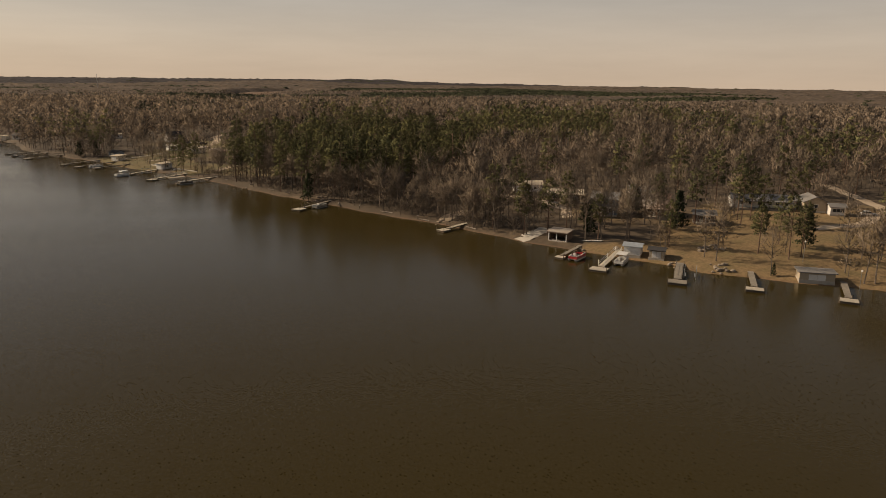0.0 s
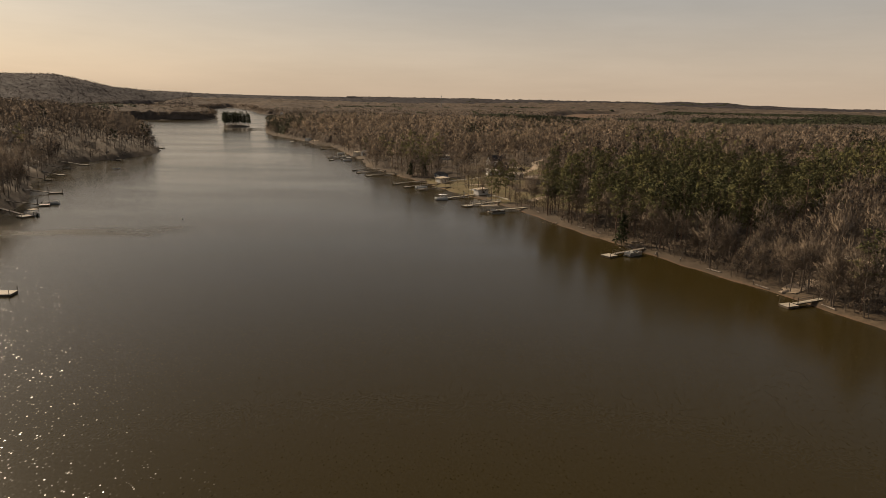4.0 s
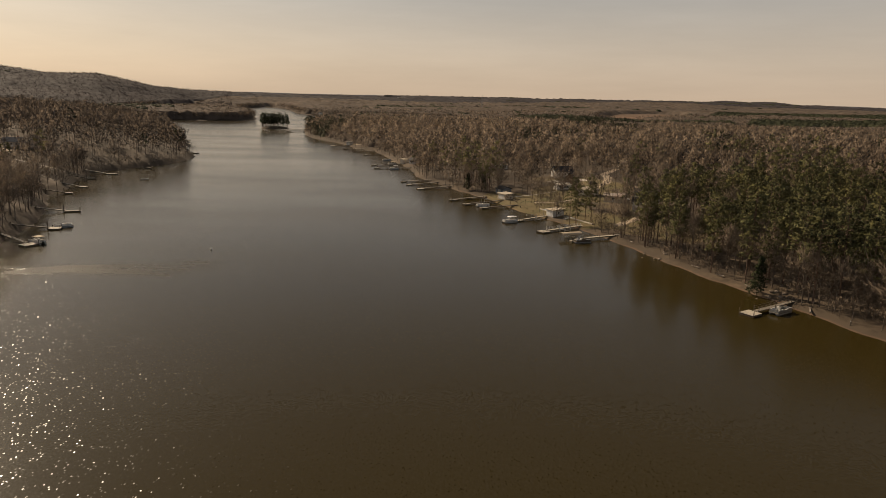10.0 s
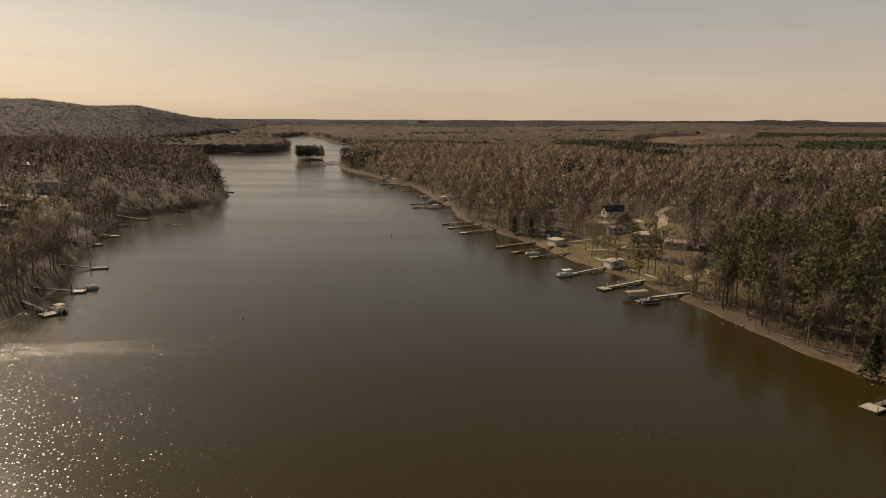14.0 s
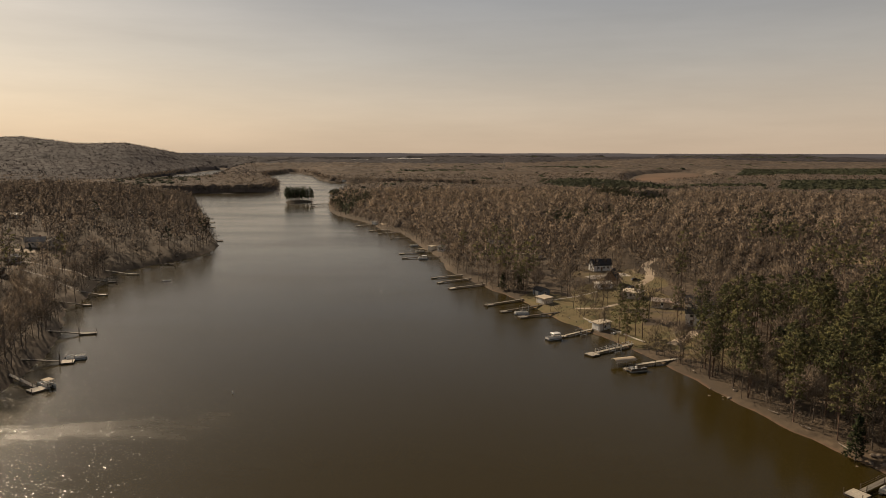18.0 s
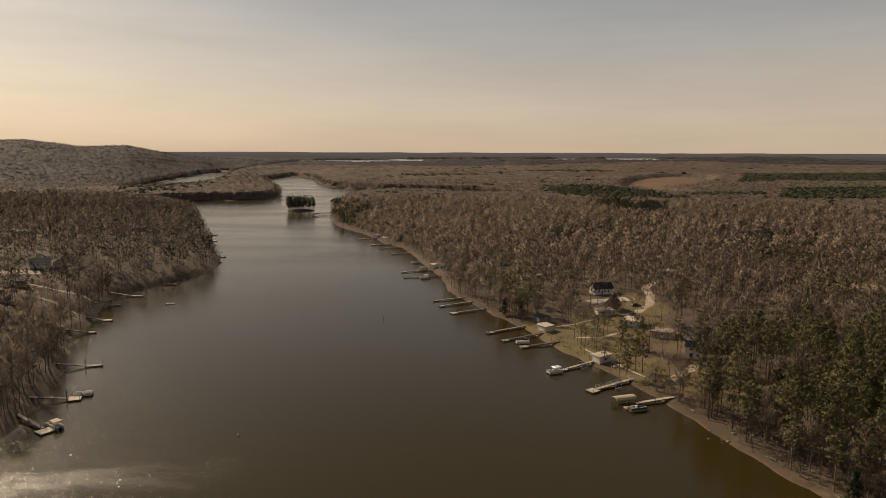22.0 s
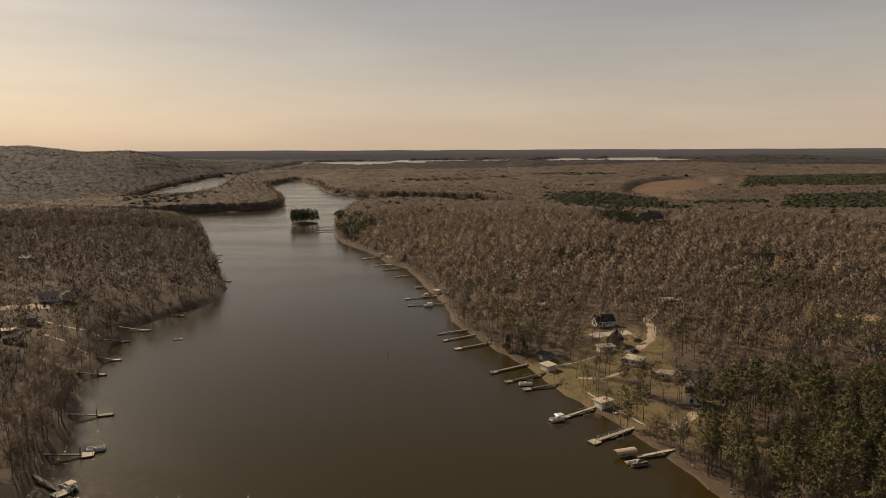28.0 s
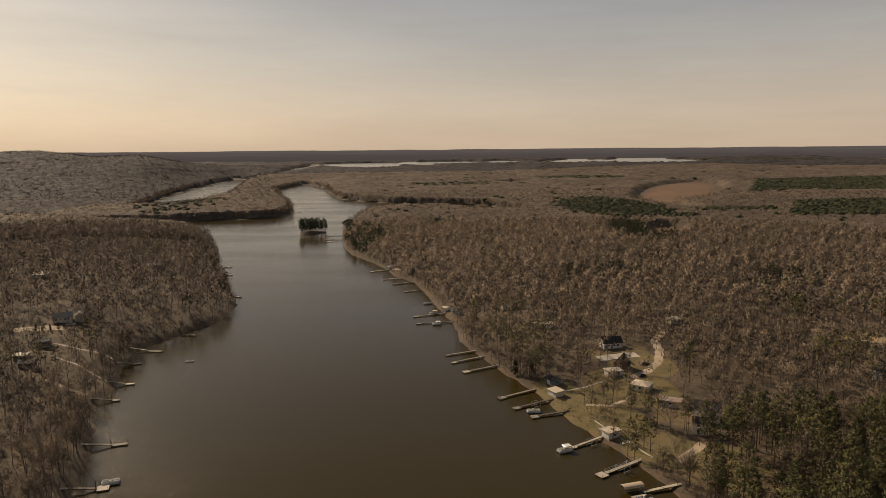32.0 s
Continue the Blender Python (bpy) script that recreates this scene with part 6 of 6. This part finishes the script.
joined("mixed_pines", light_pine, rows_of(px[green], py[green], 5, 0.75, 1.1), [M["pine_bark"], M["far_pine"]], "dark pines scattered in brown woods")


# smaller trees and brush that lean over the water's edge
small = [bare_tree(240 + s, tall=9.0, limbs=8, twigs=110, twig_w=0.13, wide=0.34, low=0.15, sketch=True, deep=0.44) for s in range(6)]
px, py = scatter(-420, 45, 335, 1000, 4.6, lambda x, y: (shore(x, y) > 0.2) * (shore(x, y) < 6.5) * (signed(x, y, ISLAND) > 5) * 0.85 * np.maximum(opened(x, y)[0], 0.25))
west = px < np.interp(py, MID_Y, MID_X)
joined("bare_woods", small, rows_of(px[~west], py[~west], 6, 0.6, 1.15), [M["bark"], M["twig"]], "low leafless trees along the water's edge")
joined("slope_woods", small, rows_of(px[west], py[west], 6, 0.6, 1.15), [M["bark"], M["shaded_twig"]], "low leafless trees along the western water's edge, backlit shade in their colour")


def crown_mound(seed):
    """A far crown: a lumpy mound with a few sprays that break its outline."""
    g = random.Random(seed)
    v, n, f = [np.array([g.uniform(-0.2, 0.2), g.uniform(-0.2, 0.2), g.uniform(0.94, 1.04)])], [np.array([0, 0, 1.0])], []
    for ring, (r, z, out) in enumerate(((0.62, 0.93, 0.5), (1.0, 0.68, 1.0))):
        for i in range(5):
            a = 1.2566 * (i + 0.5 * ring) + g.uniform(-0.3, 0.3)
            k = r * g.uniform(0.75, 1.2)
            v.append(np.array([k * math.cos(a), k * math.sin(a), z * g.uniform(0.95, 1.05)]))
            n.append(unit(np.array([out * math.cos(a), out * math.sin(a), 1.0 - 0.4 * ring])))
    for i in range(5):
        j = (i + 1) % 5
        f += [(0, 1 + i, 1 + j), (1 + i, 6 + i, 1 + j), (1 + j, 6 + i, 6 + j)]
    for i in range(5):
        a, k = g.uniform(0, 6.28), g.uniform(0.1, 0.75)
        p = np.array([k * math.cos(a), k * math.sin(a), 0.97 - 0.16 * k * k])
        w, b = np.array([0.25 * k * math.cos(a), 0.25 * k * math.sin(a), g.uniform(0.06, 0.16)]), g.uniform(0, 3.14)
        s = np.array([math.cos(b), math.sin(b), 0]) * g.uniform(0.08, 0.18)
        f.append((len(v), len(v) + 1, len(v) + 2))
        v += [p - s, p + s, p + w]
        n += [unit(np.array([k * math.cos(a), k * math.sin(a), 0.8]))] * 3
    return np.array(v), np.array(f), np.array(n)


mounds = [crown_mound(s) for s in range(12)]
far_x, far_y, far_s = [], [], []
r = 990.0
while r < 4960:
    step = max(8.0, r * 0.0074)
    n = int(radians(110) * r / step)
    az = radians(-41) + (np.arange(n) + rng.uniform(0, 1, n)) * step / r
    rr = r + rng.uniform(-0.5, 0.5, n) * step * 2.0
    far_x.append(rr * np.sin(az)), far_y.append(rr * np.cos(az)), far_s.append(np.full(n, step))
    r += step * 1.45
px, py, ps = (np.concatenate(a) for a in (far_x, far_y, far_s))
ok = (far_lake(px, py)[0] > 1.0 + 0.08 * (py < 4000)) & (shore(px, py) > 4) & (rng.random(len(px)) < opened(px, py)[0]) & (signed(px, py, ISLAND) > 5)
px, py, ps = px[ok], py[ok], ps[ok]
green = rng.random(len(px)) < evergreen(px, py)
pz = height(px, py)


def spread_out(name, sel, mat, lo, hi, label):
    vs, fs, ns, ts, base = [], [], [], [], 0
    kind = rng.integers(0, len(mounds), len(px))
    for k, (v, f, o) in enumerate(mounds):
        q = sel & (kind == k)
        a, s, h = rng.uniform(0, 6.28, q.sum())[:, None], (ps[q] * rng.uniform(0.7, 0.95, q.sum()))[:, None], rng.uniform(lo, hi, q.sum())[:, None]
        x = (v[None, :, 0] * np.cos(a) - v[None, :, 1] * np.sin(a)) * s + px[q][:, None]
        y = (v[None, :, 0] * np.sin(a) + v[None, :, 1] * np.cos(a)) * s + py[q][:, None]
        z = v[None, :, 2] * h + pz[q][:, None]
        vs.append(np.stack([x, y, z], -1).reshape(-1, 3))
        ns.append(np.stack([o[None, :, 0] * np.cos(a) - o[None, :, 1] * np.sin(a), o[None, :, 0] * np.sin(a) + o[None, :, 1] * np.cos(a), o[None, :, 2] + 0 * a], -1).reshape(-1, 3))
        ts.append(np.repeat(rng.random(q.sum()), len(v)))
        fs.append((f[None] + (base + np.arange(q.sum()) * len(v))[:, None, None]).reshape(-1, 3))
        base += q.sum() * len(v)
    me = carry(mesh_of(name, np.concatenate(vs), np.concatenate(fs), [M[mat]]), np.concatenate(ns), np.concatenate(ts))
    tagged(new(name, me), label, "woods", kind="stuff")


def canopy(name):
    """The unbroken roof of the far woods, uneven with crowns, and a sheet added under the nearer trees to lighten the
    dark gaps between them; it comes down to the ground at its edges.
    """
    rr = 480 * np.exp(np.arange(0, math.log(4990 / 480), 0.0044))
    aa = radians(-41) + np.arange(0, radians(110), 0.0046)
    R, A = np.meshgrid(rr, aa, indexing="ij")
    R, A = R * (1 + rng.uniform(-0.0015, 0.0015, R.shape)), A + rng.uniform(-0.0017, 0.0017, R.shape)
    X, Y = R * np.sin(A), R * np.cos(A)
    woods = (far_lake(X, Y)[0] > 1.0 + 0.30 * (Y < 4500)) & (shore(X, Y) > 12) & (near_path(X, Y) > 480) & ((X > np.interp(Y, MID_Y, MID_X)) | (R > 900)) & (opened(X, Y)[0] > 0.3) & (signed(X, Y, ISLAND) > 5)
    lump = rng.normal(0, 1, R.shape)
    Z = height(X, Y) + np.where(woods, (6.2 * ease(near_path(X, Y), 470, 640) + 5.1 * ease(R, 930, 1040)) * np.clip(opened(X, Y)[0] * 1.4 - 0.4, 0.15, 1) + np.clip(0.0011 * R, 1.3, 2.4) * 0.75 * lump, -0.3)
    n1, n2 = R.shape
    ii = (np.arange(n1 - 1)[:, None] * n2 + np.arange(n2 - 1)[None, :])
    quad = np.stack([ii, ii + n2, ii + n2 + 1, ii + 1], -1).reshape(-1, 4)
    w = woods.ravel()
    quad = quad[w[quad].any(1)]
    e = (evergreen(X, Y) > 0.55).ravel()
    # the ridge and the farthest woods get the haze-tinted colour
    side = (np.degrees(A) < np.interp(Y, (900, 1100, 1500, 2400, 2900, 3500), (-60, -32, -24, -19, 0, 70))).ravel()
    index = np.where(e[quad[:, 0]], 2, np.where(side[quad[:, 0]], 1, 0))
    me = mesh_of(name, np.stack([X.ravel(), Y.ravel(), Z.ravel()], 1), quad, [M["far_bare"], M["hazed_bare"], M["far_pine"]], index, smooth=True)
    carry(me, np.zeros((X.size, 3)), np.clip(0.5 + 0.3 * rng.normal(0, 1, X.size), 0, 1))
    tagged(new(name, me), "leafless brown winter woods stretching to the skyline", "woods", kind="stuff")


canopy("far_woods")
spread_out("far_pines", green, "far_pine", 13.5, 15.5, "dark green pine stands in the far woods")

# sprays of twigs that stand out of the far canopy, and whole trees along its shores
spray = [bare_tree(260 + k, tall=14.5, limbs=7, twigs=30, twig_w=0.8, wide=0.34, sketch=True) for k in range(8)]
px, py = scatter(-1150, 1500, 500, 1750, 12.5, lambda x, y: (np.hypot(x, y) > 985) * (np.hypot(x, y) < 1700) * (np.abs(np.degrees(np.arctan2(x, y)) - 2) < 43) * (shore(x, y) > 10) * (opened(x, y)[0] > 0.5) * (evergreen(x, y) < 0.5))
joined("far_woods", spray, rows_of(px, py, 8, 0.85, 1.08), [M["bark"], M["far_twig"]], "leafless brown crowns beyond the middle woods")
px, py = scatter(-900, 140, 990, 2300, 6.5, lambda x, y: (shore(x, y) > 1.0) * (shore(x, y) < 17) * (signed(x, y, ISLAND) > 5) * (opened(x, y)[0] > 0.5) * 0.8)
far_shore = [bare_tree(280 + k, tall=13.0, limbs=7, twigs=42, twig_w=0.55, wide=0.34, sketch=True) for k in range(6)]
joined("far_shore_trees", far_shore, rows_of(px, py, 6, 0.7, 1.1), [M["bark"], M["far_twig"]], "leafless trees along the far shores of the lake")
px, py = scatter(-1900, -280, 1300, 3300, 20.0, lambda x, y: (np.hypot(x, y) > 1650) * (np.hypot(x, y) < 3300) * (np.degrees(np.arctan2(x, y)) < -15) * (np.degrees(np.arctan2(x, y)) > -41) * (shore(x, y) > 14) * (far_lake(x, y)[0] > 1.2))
joined("ridge_woods", spray, rows_of(px, py, 8, 0.95, 1.3), [M["bark"], M["hazed_twig"]], "leafless winter crowns on the far ridge, tinted violet-grey for haze")
